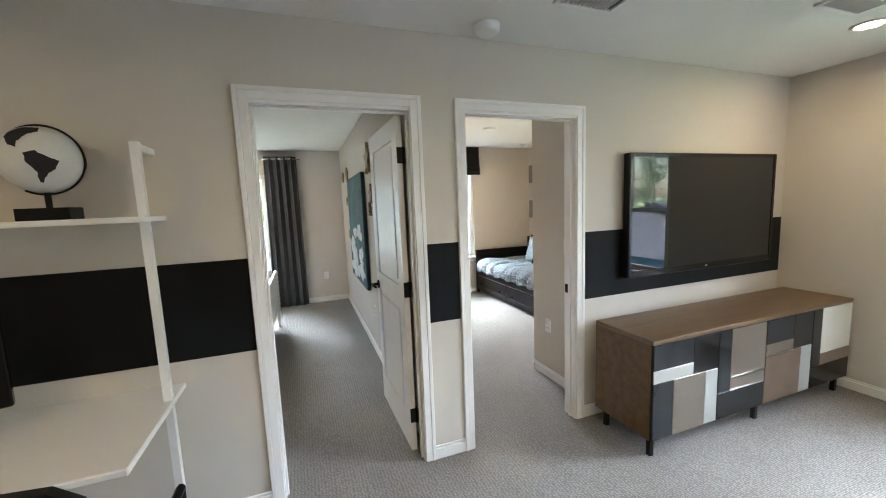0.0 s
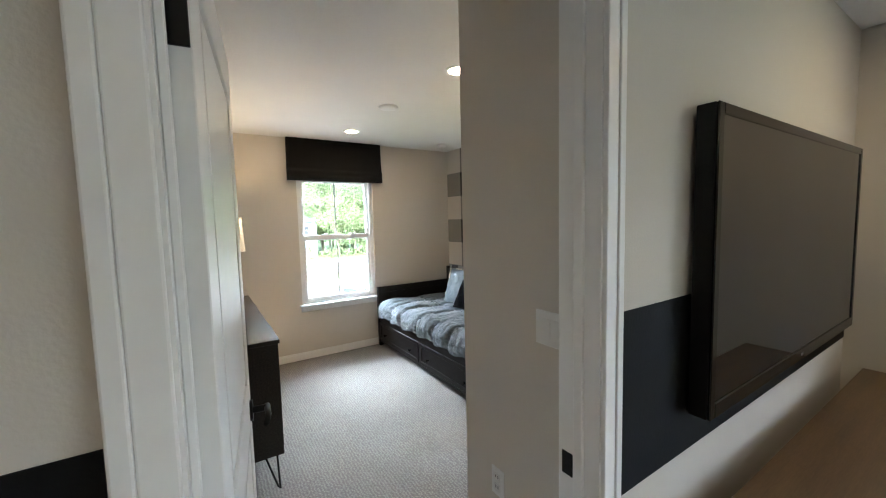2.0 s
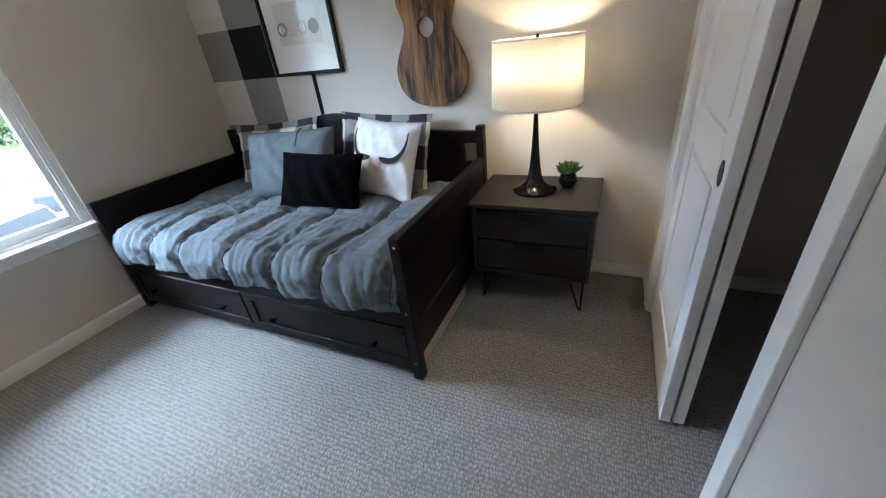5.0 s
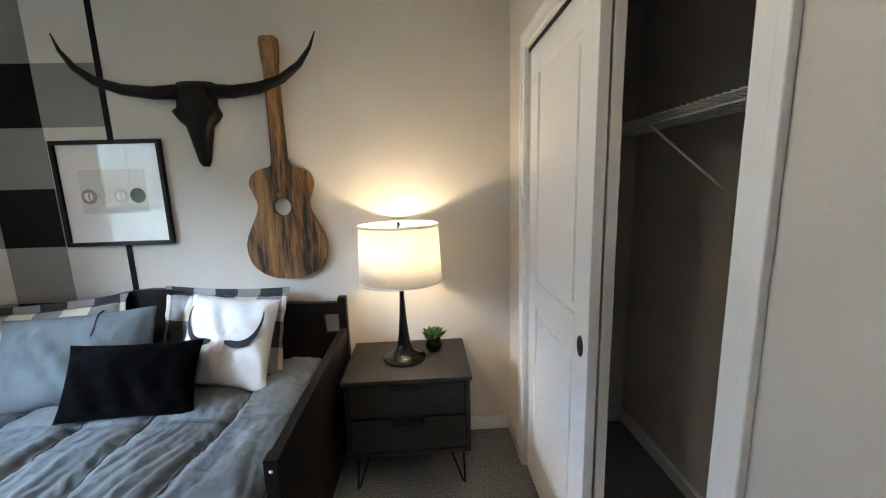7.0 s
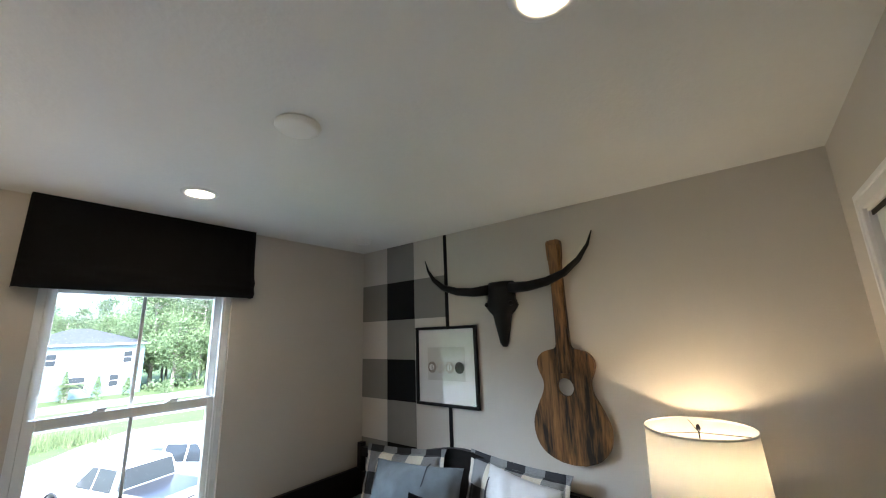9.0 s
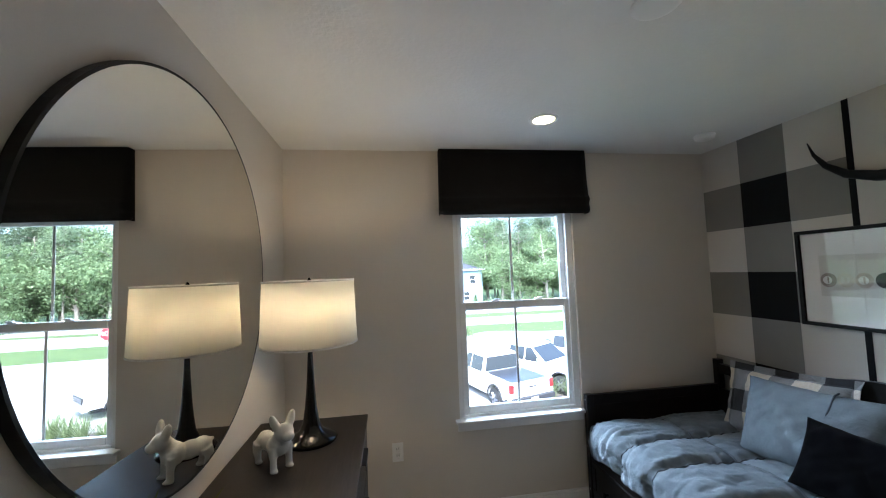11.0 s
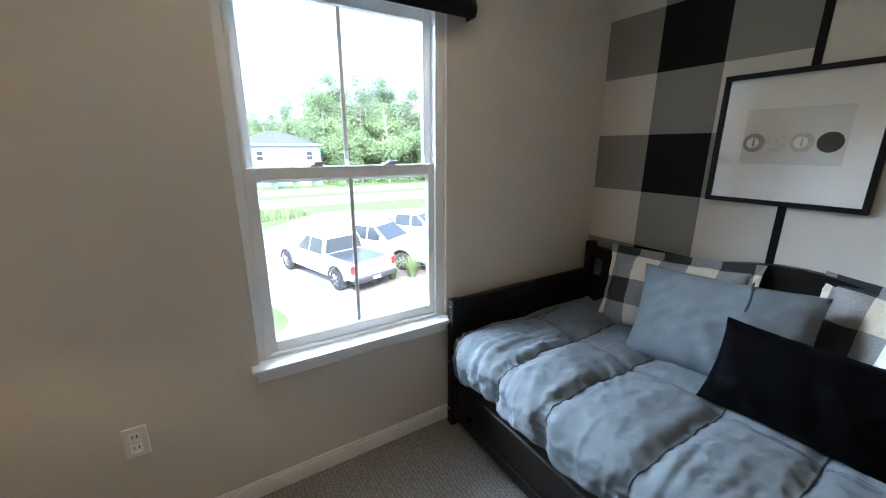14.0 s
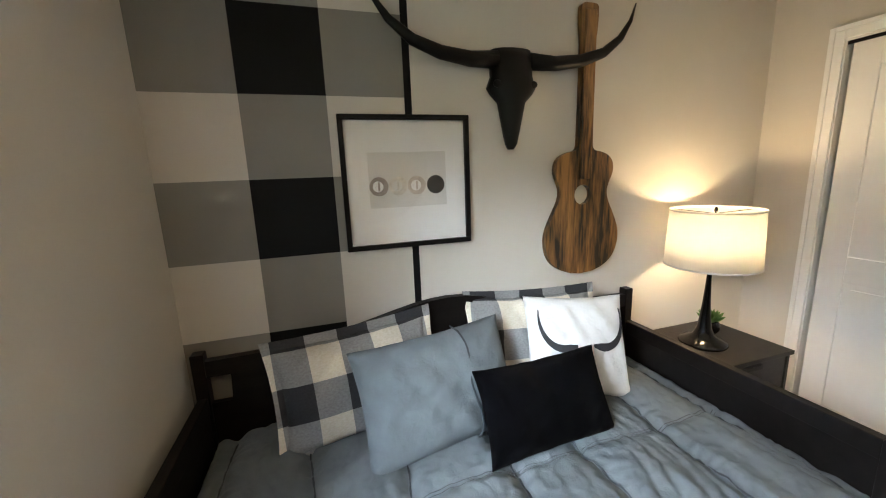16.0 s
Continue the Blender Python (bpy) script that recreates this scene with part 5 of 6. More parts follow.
def land(outline, seed):
    """A raised land patch on the globe, its outline in radians east and north of the middle."""
    b2 = bm_new()
    n = len(outline)
    pts = []
    for k in range(n):
        (x0, y0), (x1, y1) = outline[k], outline[(k + 1) % n]
        for q in range(5):
            u = q / 5
            lon, lat = x0 + (x1 - x0) * u, y0 + (y1 - y0) * u
            pts.append((lon + 0.05 * noise.noise((lon * 9 + seed, lat * 9, 1.0)), lat + 0.05 * noise.noise((lon * 9, lat * 9 + seed, 4.0))))
    cx, cy = sum(p[0] for p in pts) / len(pts), sum(p[1] for p in pts) / len(pts)

    def on(lon, lat):
        r, lon = 0.1229, lon + 0.36
        return b2.verts.new((r * math.cos(lat) * math.sin(lon), -r * math.cos(lat) * math.cos(lon), 0.225 + r * math.sin(lat)))
    rows = [[on(cx + (x - cx) * s / 5, cy + (y - cy) * s / 5) for x, y in pts] for s in range(1, 6)]
    mid = on(cx, cy)
    m = len(pts)
    for k in range(m):
        b2.faces.new((mid, rows[0][k], rows[0][(k + 1) % m]))
        for r0, r1 in zip(rows, rows[1:]):
            b2.faces.new((r0[k], r1[k], r1[(k + 1) % m], r0[(k + 1) % m]))
    bmesh.ops.recalc_face_normals(b2, faces=b2.faces)
    part("land", b2, INK, gb, "black land mass", True)


land([(-0.28, 0.10), (-0.05, 0.16), (0.18, 0.02), (0.45, -0.10), (0.36, -0.35), (0.16, -0.50), (0.02, -0.85), (-0.08, -0.80), (-0.05, -0.45), (-0.26, -0.15)], 2.0)
land([(-0.95, 0.80), (-0.60, 1.10), (0.20, 1.12), (0.10, 0.85), (-0.20, 0.72), (-0.38, 0.50), (-0.52, 0.40), (-0.42, 0.24), (-0.62, 0.34), (-0.86, 0.60)], 5.0)
land([(1.20, 0.35), (1.45, 0.60), (1.75, 0.30), (1.60, -0.40), (1.40, -0.10)], 8.0)

mo = thing("desk_monitor", "black monitor standing on the white desk", "monitor", pose(-1.20, 1.74, 0.745, 0, 0, 20))
part("foot", box(bm_new(), -0.12, 0.12, -0.08, 0.10, 0, 0.012, 0.004), BLACKM, mo)
part("stand", box(bm_new(), -0.03, 0.03, 0.02, 0.04, 0.012, 0.2, 0.003), BLACKM, mo)
part("display", box(bm_new(), -0.30, 0.30, -0.02, 0.015, 0.11, 0.47, 0.005), BLACKG, mo)

ch = thing("desk_chair", "black desk chair pushed up to the white desk", "chair", pose(-0.545, 1.195, 0))
part("seat", box(bm_new(), -0.22, 0.22, -0.22, 0.22, 0.42, 0.48, 0.02, 3), BLACKF, ch)
bm = bm_new()
outl = [(-0.22, 0.56), (-0.21, 0.95), (-0.16, 0.99), (0.0, 1.005), (0.16, 0.99), (0.21, 0.95), (0.22, 0.56)]
prism(bm, outl, "y", -0.23, -0.205)
part("backrest", bm, BLACKF, ch)
for s in (-1, 1):
    part("armrest", tube(bm_new(), [(s * 0.24, -0.20, 0.5), (s * 0.25, -0.15, 0.66), (s * 0.25, 0.18, 0.665), (s * 0.24, 0.20, 0.5)], 0.014, 8), BLACKM, ch)
    for y in (-0.19, 0.19):
        part("leg", tube(bm_new(), [(s * 0.19, y, 0.42), (s * 0.22, y * 1.1, 0)], 0.013, 8), BLACKM, ch)

# ---- the other bedroom ----
def curtain(x0, x1, label):
    t = thing("curtain", label, "curtain", pose(x0, YL - 0.095, 0.006))
    w, h = x1 - x0, 2.335
    bm = bm_new()

    def fn(u, v):
        fl = 0.045 * (0.75 + 0.25 * v)
        ph = u * 2 * math.pi * 4.5
        return (u * w + 0.012 * math.sin(ph * 2) + 0.05 * v * (u - 0.5), fl * math.sin(ph + 0.3 * noise.noise((u * 3, v * 2, 4.0))) + 0.01 * noise.noise((u * 5, v * 3, 7)), h * (1 - v))
    grid_mesh(bm, 110, 24, fn)
    ob = part("fabric", bm, CURTAIN, t, "charcoal grey pleated fabric", True)
    s = ob.modifiers.new("thick", "SOLIDIFY")
    s.thickness = 0.003
    for k in range(9):
        xx = (k + 0.25) / 9 * w
        part("grommet", tube(bm_new(), [(xx - 0.004, 0, h - 0.04), (xx + 0.004, 0, h - 0.04)], 0.022, 14), CHROME, t)


curtain(-0.36, 0.10, "charcoal grey grommet curtain drawn open beside the window")
curtain(-1.63, -1.14, "charcoal grey grommet curtain drawn open beside the window")
rd = thing("curtain_rod", "thin brushed metal curtain rods on short brackets", "curtain rod")
for a, b in ((-0.40, 0.16), (-1.72, -1.08)):
    part("rod", tube(bm_new(), [(a, YL - 0.095, 2.30), (b, YL - 0.095, 2.30)], 0.008, 10), CHROME, rd)
    for x in (a, b):
        part("finial", ball(bm_new(), (x, YL - 0.095, 2.30), 0.014), CHROME, rd, smooth=True)
    part("bracket", tube(bm_new(), [(b - 0.03, YL - 0.095, 2.30), (b - 0.03, YL, 2.30)], 0.006, 8), CHROME, rd)

sb = thing("spool_bed", "white painted spool bed with turned legs", "bed", pose(-0.255, 3.95, 0))
SW = 1.40


def turned(z0, z1, r, beads):
    out = []
    for k in range(beads):
        c = z0 + (z1 - z0) * (k + 0.5) / beads
        hh = (z1 - z0) / beads / 2
        out += [(r * 0.55, c - hh), (r * 0.9, c - hh * 0.6), (r, c), (r * 0.9, c + hh * 0.6)]
    return out + [(r * 0.55, z1)]


for y in (0, SW - 0.04):
    prof = [(0, 0), (0.014, 0), (0.02, 0.05), (0.026, 0.16), (0.018, 0.18), (0.030, 0.20), (0.018, 0.22)] + turned(0.23, 0.75, 0.027, 9) + [(0.0, 0.77)]
    part("leg", lathe(bm_new(), prof, 16, 0, y + 0.02), TRIM, sb, "turned white leg", True)
fp = bm_new()
box(fp, -0.014, 0.014, 0.04, SW - 0.04, 0.50, 0.755, 0.006, 2)
box(fp, -0.016, 0.016, 0.04, SW - 0.04, 0.31, 0.37, 0.006, 2)
part("footboard", fp, TRIM, sb)
for k in range(22):
    y = 0.075 + k * (SW - 0.15) / 21
    part("spindle", lathe(bm_new(), [(0.006, 0.37)] + turned(0.375, 0.495, 0.011, 3) + [(0.006, 0.50)], 8, 0, y), TRIM, sb, "beaded spindle", True)
for y in (0.0, SW - 0.03):
    part("side_rail", box(bm_new(), -2.0, -0.02, y, y + 0.03, 0.25, 0.40, 0.005), TRIM, sb)
part("headboard", box(bm_new(), -2.06, -2.02, 0, SW, 0.2, 1.1, 0.01, 2), TRIM, sb)
part("mattress", box(bm_new(), -2.0, -0.03, 0.035, SW - 0.035, 0.36, 0.58, 0.04, 3), WHITEC, sb)
dd = thing("dotted_duvet", "white cotton duvet with black polka dots on the spool bed", "duvet", pose(-0.255, 3.95, 0))
bm = bm_new()


def dots_pt(u, v):
    x = -0.035 - u * 1.95
    s = (v - 0.5) * 2.3
    half = SW / 2 + 0.02
    a = abs(s)
    sgn = 1 if s > 0 else -1
    wr = 0.022 * noise.noise((x * 3, s * 3, 2)) + 0.009 * noise.noise((x * 11, s * 9, 6)) + 0.055 * min(1.0, u / 0.12) ** 0.7 + 0.07 * max(0.0, min(1.0, (u - 0.42) / 0.1))
    if a < half:
        return (x, SW / 2 + s, 0.645 + wr - 0.05 * (a / half) ** 6)
    d = a - half
    return (x, SW / 2 + sgn * (half + 0.03 * math.sin(min(1, d * 8) * 1.57) + 0.014 * math.sin(x * 19)), 0.595 - d * 0.78 + wr * 0.6 + 0.012 * math.sin(x * 7))


grid_mesh(bm, 34, 90, lambda u, v: dots_pt(u * 0.45, v), (0.88, 2.3))
ob = part("cover", bm, DOTTED, dd, smooth=True)
s = ob.modifiers.new("thick", "SOLIDIFY")
s.thickness, s.offset = 0.02, -1
bm = bm_new()
grid_mesh(bm, 40, 90, lambda u, v: dots_pt(0.44 + u * 0.56, v), (1.09, 2.3))
ob = part("folded_top", bm, DOTTED, dd, "plumper turned-back end of the duvet", True)
s = ob.modifiers.new("thick", "SOLIDIFY")
s.thickness, s.offset = 0.02, -1
for y in (4.28, 4.98):
    pillow("pillow", "white pillow with black polka dots", 0.62, 0.42, 0.17, DOTTED, pose(-1.95, y, 0.70, 0, 0, 90) @ pose(0, 0, 0, -55, 0, 0), 0.0, 0.01, y)

cv = thing("canvas_painting", "large teal canvas painting with white brushwork", "painting", pose(XC, 4.02, 0.64))
part("canvas", box(bm_new(), -0.045, -0.004, 0, 1.25, 0, 1.25, 0.003), CANVAS_T, cv)
rnd = random.Random(4)
for k in range(26):
    y, z = rnd.uniform(0.1, 1.1), 0.08 + 0.55 * rnd.random() ** 1.4
    b2 = bm_new()
    n = 12
    ol = []
    for q in range(n):
        a = 2 * math.pi * q / n
        rr = (0.05 + 0.07 * rnd.random())
        ol.append((y + rr * 1.5 * math.cos(a), max(0.02, z + rr * 0.7 * math.sin(a))))
    prism(b2, ol, "x", -0.047 - 0.0003 * k, -0.0452)
    part("brush_stroke", b2, CANVAS_W, cv)


def star(y, z, r, label, mt):
    t = tagged(part("wall_star", prism(bm_new(), [((r if k % 2 == 0 else r * 0.42) * math.sin(math.pi * k / 5), (r if k % 2 == 0 else r * 0.42) * math.cos(math.pi * k / 5)) for k in range(10)], "x", -0.03, -0.002), mt), label, "wall decoration")
    t.matrix_basis = pose(XC, y, z)


star(3.70, 1.975, 0.16, "gold-toned wooden wall star", GOLD)
star(3.59, 1.64, 0.10, "small gold-toned wooden wall star", GOLD)
star(3.72, 1.50, 0.07, "small gold-toned wooden wall star", GOLD)


def paper_flower(y, z, r):
    t = thing("wall_flower", "brown paper flower on the wall", "wall decoration", pose(XC, y, z))
    for k in range(9):
        a = 2 * math.pi * k / 9
        b2 = bm_new()
        ball(b2, (-0.02, 0.6 * r * math.cos(a), 0.6 * r * math.sin(a)), r * 0.34, 0.35, 1, 1, 8, 6)
        part("petal", b2, GOLD, t, smooth=True)


paper_flower(5.45, 1.98, 0.11)
paper_flower(5.95, 1.98, 0.09)
paper_flower(5.62, 1.62, 0.07)
paper_flower(5.55, 1.15, 0.07)


# ---- outdoors, seen from the upper floor ----
GZ = -3.7


def rounded(pts, times=2):
    """Cuts the corners of an outline, again and again."""
    for _ in range(times):
        out = []
        for (ax, ay), (bx, by) in zip(pts, pts[1:] + pts[:1]):
            out += [(ax * 0.75 + bx * 0.25, ay * 0.75 + by * 0.25), (ax * 0.25 + bx * 0.75, ay * 0.25 + by * 0.75)]
        pts = out
    return pts


bm = bm_new()
box(bm, -900, 900, -900, 900, GZ - 0.5, GZ)
structure("ground", bm, LAWN, "wide green lawn and scrub ground", "ground")
bm = bm_new()
prism(bm, rounded([(-60, 40.5), (12, 40.5), (60, 36.5), (60, 30), (16, 33), (10.5, 35.8), (8.0, 34.5), (4.5, 30.0), (2.0, 28.8), (-60, 28.8), (-60, 23.5), (1.5, 22.0), (3.2, 17.5), (3.6, 15.6), (2.6, 14.8), (2.6, 6.3), (9.5, 6.3), (9.4, 13.0), (22, 17.5), (60, 20.0), (60, 48.0), (20, 45.0), (-60, 46.5)])[::-1], "z", GZ, GZ + 0.02)
structure("road", bm, CONCRETE, "pale concrete road and driveway", "road")
bm = bm_new()
prism(bm, [(-70, 52.5), (70, 47.5), (70, 53.0), (-70, 57.5)], "z", GZ, GZ + 0.02)
structure("road_far", bm, CONCRETE, "pale road beyond the lawn strip", "road")
bm = bm_new()
pts = [(5.9, 17.2), (6.0, 15.6), (6.7, 14.4), (8.2, 14.4), (10.4, 15.6), (13.5, 17.4), (13.0, 18.4), (9.5, 18.3), (7.6, 18.9), (6.4, 18.4)]
prism(bm, rounded(pts), "z", GZ + 0.02, GZ + 0.07)
structure("planting_bed", bm, MULCH, "mulched planting bed beside the drive", "planting bed")


def leaf_cards(bm, rnd, c, r, n, size, flat=1.0):
    for _ in range(n):
        d = Vector((rnd.gauss(0, 1), rnd.gauss(0, 1), rnd.gauss(0, 1))).normalized() * r * rnd.random() ** 0.45
        d.z *= flat
        p = c + d
        a, b = Vector((rnd.gauss(0, 1), rnd.gauss(0, 1), rnd.gauss(0, 1))).normalized(), Vector((rnd.gauss(0, 1), rnd.gauss(0, 1), rnd.gauss(0, 1)))
        b = (b - a * b.dot(a)).normalized()
        s = size * rnd.uniform(0.5, 1.2)
        vs = [bm.verts.new(p + q) for q in (a * s, b * s * 0.7, -a * s * 0.8, -b * s * 0.6)]
        bm.faces.new(vs)


def tree_meshes(seed, height, kind):
    rnd = random.Random(seed)
    tb, cb = bm_new(), bm_new()
    lean_v = Vector((rnd.uniform(-0.4, 0.4), rnd.uniform(-0.4, 0.4), 0))
    pts = [Vector((0, 0, 0)) + lean_v * (k / 6) ** 2 + Vector((0, 0, height * 0.92 * k / 6)) for k in range(7)]
    tube(tb, pts, [(0.11 if kind == "pine" else 0.17) * (1 - 0.13 * k) for k in range(7)], 7)
    if kind == "pine":
        for k in range(22):
            u = 0.42 + 0.57 * rnd.random()
            a = rnd.uniform(0, 6.28)
            base = Vector((lean_v.x * u * u, lean_v.y * u * u, height * 0.92 * u))
            ln = height * 0.15 * (1.35 - u)* rnd.uniform(0.8, 1.5)
            tip = base + Vector((math.cos(a) * ln, math.sin(a) * ln, ln * 0.3))
            tube(tb, [base, tip], [0.05, 0.015], 5)
            leaf_cards(cb, rnd, tip, height * 0.078, 130, 0.105, 0.75)
            leaf_cards(cb, rnd, (base + tip) / 2, height * 0.072, 70, 0.105, 0.75)
    else:
        for k in range(34):
            u = 0.14 + 0.8 * rnd.random()
            a = rnd.uniform(0, 6.28)
            base = Vector((lean_v.x * u * u, lean_v.y * u * u, height * 0.8 * u))
            ln = height * (0.10 + 0.20 * math.sin(min(1, u * 1.05) * math.pi)) * rnd.uniform(0.6, 1.15)
            tip = base + Vector((math.cos(a) * ln, math.sin(a) * ln, ln * rnd.uniform(0.25, 0.7)))
            tube(tb, [base, base * 0.4 + tip * 0.6 + Vector((0, 0, 0.1)), tip], [0.07, 0.04, 0.015], 5)
            leaf_cards(cb, rnd, tip, height * 0.125, 210, 0.115, 0.8)
            leaf_cards(cb, rnd, (base + tip) / 2, height * 0.10, 95, 0.11, 0.8)
    return mesh_of("trunk", tb, BARK), mesh_of("crown", cb, FOLIAGE2 if kind == "pine" else FOLIAGE)


TREES = [tree_meshes(k, h, kd) for k, (h, kd) in enumerate(((9.0, "oak"), (8.0, "oak"), (10.5, "oak"), (11.5, "pine"), (10.0, "pine")))]
rnd = random.Random(21)


def tree(x, y, which, s):
    t = thing("tree", ("leafy green broadleaf tree at the edge of the woods", "tall thin pine at the edge of the woods")[which > 2], "tree", Matrix.Translation((x, y, GZ)) @ pose(0, 0, 0, 0, 0, rnd.uniform(0, 360)) @ Matrix.Diagonal((s, s, s, 1)), group="trees of the woods")
    shared("trunk", TREES[which][0], t, Matrix())
    shared("crown", TREES[which][1], t, Matrix())


# belt of woods north of the roads, further off towards the west
for k in range(165):
    row = k % 4
    x = -46 + (k // 4) * 2.7 + rnd.uniform(-1.3, 1.3)
    y = 60 + row * 4.2 + rnd.uniform(-1.5, 1.5)
    if x < 17:
        y += 17 + (17 - x) * 0.2
    if x > 30:
        y -= (x - 30) * 0.42
    tree(x, y, rnd.choice((0, 1, 2, 3, 4) if row else (0, 1, 1, 3)), rnd.uniform(0.9, 1.3) * (1.0 + 0.3 * min(1.0, max(0.0, (x - 13) / 9))))
for x, y in ((23.0, -11.0), (30.0, -7.5), (34.0, -15), (27, -19), (38, -9), (41, -21)):
    tree(x, y, rnd.choice((0, 2, 3)), rnd.uniform(0.7, 0.95))
# planting round the far house: a young palm and clipped evergreens
palm = thing("palm_tree", "young green palm in front of the pale blue house", "palm", pose(9.4, 57.6, GZ))
part("trunk", tube(bm_new(), [(0, 0, 0), (0.05, 0, 0.7), (0.0, 0.05, 1.5)], [0.20, 0.17, 0.15], 10), BARK, palm)
for k in range(16):
    a, rise = k * 2.4, 0.25 + 0.65 * ((k * 7) % 16) / 16
    d, side = Vector((math.cos(a), math.sin(a), 0)), Vector((-math.sin(a), math.cos(a), 0))
    bm = bm_new()
    for s in range(14):
        u = s / 13
        p = Vector((0, 0, 1.5)) + d * 1.7 * u + Vector((0, 0, 1.7 * rise * u - 1.5 * u * u))
        for q in (-1, 1):
            tip = p + side * q * 0.42 * (0.35 + math.sin(u * 2.6)) + d * 0.25 - Vector((0, 0, 0.16))
            bm.faces.new((bm.verts.new(p - d * 0.05), bm.verts.new(p + d * 0.05), bm.verts.new(tip)))
    part("frond", bm, TUFT, palm)
for x, y, h in ((11.6, 56.8, 2.4), (14.2, 57.4, 1.9), (9.2, 57.6, 3.0), (17.2, 55.2, 1.5)):
    bush = thing("evergreen_shrub", "dark green pointed shrub beside the pale blue house", "shrub", pose(x, y, GZ))
    part("trunk", tube(bm_new(), [(0, 0, 0), (0, 0, h * 0.6)], [0.07, 0.03], 6), BARK, bush)
    bm = bm_new()
    for k in range(9):
        u = k / 8
        leaf_cards(bm, rnd, Vector((0, 0, 0.25 + (h - 0.4) * u)), 0.12 + 0.55 * (1 - u), 80, 0.10)
    part("foliage", bm, FOLIAGE, bush)
# undergrowth: one mass of low leaves along the wood's edge
bm = bm_new()
for k in range(150):
    x = 16.5 + k * 0.40
    y = 58.2 + rnd.uniform(-1, 1.5) - (max(0, x - 30) * 0.42)
    leaf_cards(bm, rnd, Vector((x, y, GZ + rnd.uniform(0.3, 0.9))), rnd.uniform(0.7, 1.4), 36, 0.17, 0.8)
tagged(part("undergrowth", bm, FOLIAGE), "low green undergrowth along the edge of the woods", "bushes", kind="stuff")


def tuft_mesh(seed):
    r2 = random.Random(seed)
    bm = bm_new()
    for k in range(150):
        a, out = r2.uniform(0, 6.28), r2.uniform(0.1, 1.0)
        d = Vector((math.cos(a), math.sin(a), 0))
        w = Vector((-math.sin(a), math.cos(a), 0)) * 0.012
        h = r2.uniform(0.5, 0.95)
        prev = None
        for s in range(4):
            u = s / 3
            p = d * (0.08 + 0.5 * out * u ** 1.8) + Vector((0, 0, h * u * (1 - 0.25 * out * u)))
            cur = (bm.verts.new(p - w * (1 - u * 0.9)), bm.verts.new(p + w * (1 - u * 0.9)))
            if prev:
                bm.faces.new((prev[0], prev[1], cur[1], cur[0]))
            prev = cur
    return mesh_of("blades", bm, TUFT)


TUFTS = [tuft_mesh(k) for k in range(3)]
for k, (x, y) in enumerate(((6.9, 17.6), (7.7, 17.6), (8.5, 17.4), (9.3, 17.2), (10.1, 17.2), (10.9, 17.3), (7.2, 18.3), (8.9, 18.0), (11.6, 17.6), (12.3, 17.9))):
    t = thing("ornamental_grass", "clump of pale green ornamental grass in mulch", "plant", pose(x, y, GZ + 0.065, 0, 0, k * 50) @ Matrix.Diagonal((1.35, 1.35, 1.25, 1)), group="grass clumps in the bed")
    shared("blades", TUFTS[k % 3], t, Matrix())
# wild meadow strip on the lawn island
bm = bm_new()
for k in range(900):
    x, y = rnd.uniform(-8, 8.2), rnd.uniform(33.2, 38.6)
    if y > 39.2 - 0.35 * max(0, x):
        continue
    for q in range(5):
        a = rnd.uniform(0, 6.28)
        p = Vector((x + rnd.uniform(-0.2, 0.2), y + rnd.uniform(-0.2, 0.2), GZ))
        tip = p + Vector((math.cos(a) * 0.2, math.sin(a) * 0.2, rnd.uniform(0.35, 0.75)))
        w = Vector((-math.sin(a), math.cos(a), 0)) * 0.03
        bm.faces.new((bm.verts.new(p - w), bm.verts.new(p + w), bm.verts.new(tip)))
tagged(part("meadow_grass", bm, TUFT), "rough uncut grass on the verge", "grass", kind="stuff")


def wheel(parent, x, y, r=0.40, w=0.27):
    s = 1 if y > 0 else -1
    tb = bm_new()
    tube(tb, [(x, y - w / 2, r), (x, y - w / 2 + 0.03, r), (x, y + w / 2 - 0.03, r), (x, y + w / 2, r)], [r * 0.9, r, r, r * 0.9], 28)
    ty = part("wheel", tb, TYRE, parent, "black tyre", True)
    rb = bm_new()
    tube(rb, [(x, y + s * (w / 2 + 0.001), r), (x, y + s * (w / 2 + 0.006), r)], r * 0.60, 24)
    part("rim", rb, DARKPL, ty)
    sp = bm_new()
    for k in range(6):
        a = k * math.pi / 3
        c, n_ = math.cos(a), math.sin(a)
        tube(sp, [(x + c * 0.05, y + s * (w / 2 + 0.012), r + n_ * 0.05), (x + c * r * 0.58, y + s * (w / 2 + 0.010), r + n_ * r * 0.58)], [0.045, 0.032], 5)
    part("spokes", sp, RIM, ty)


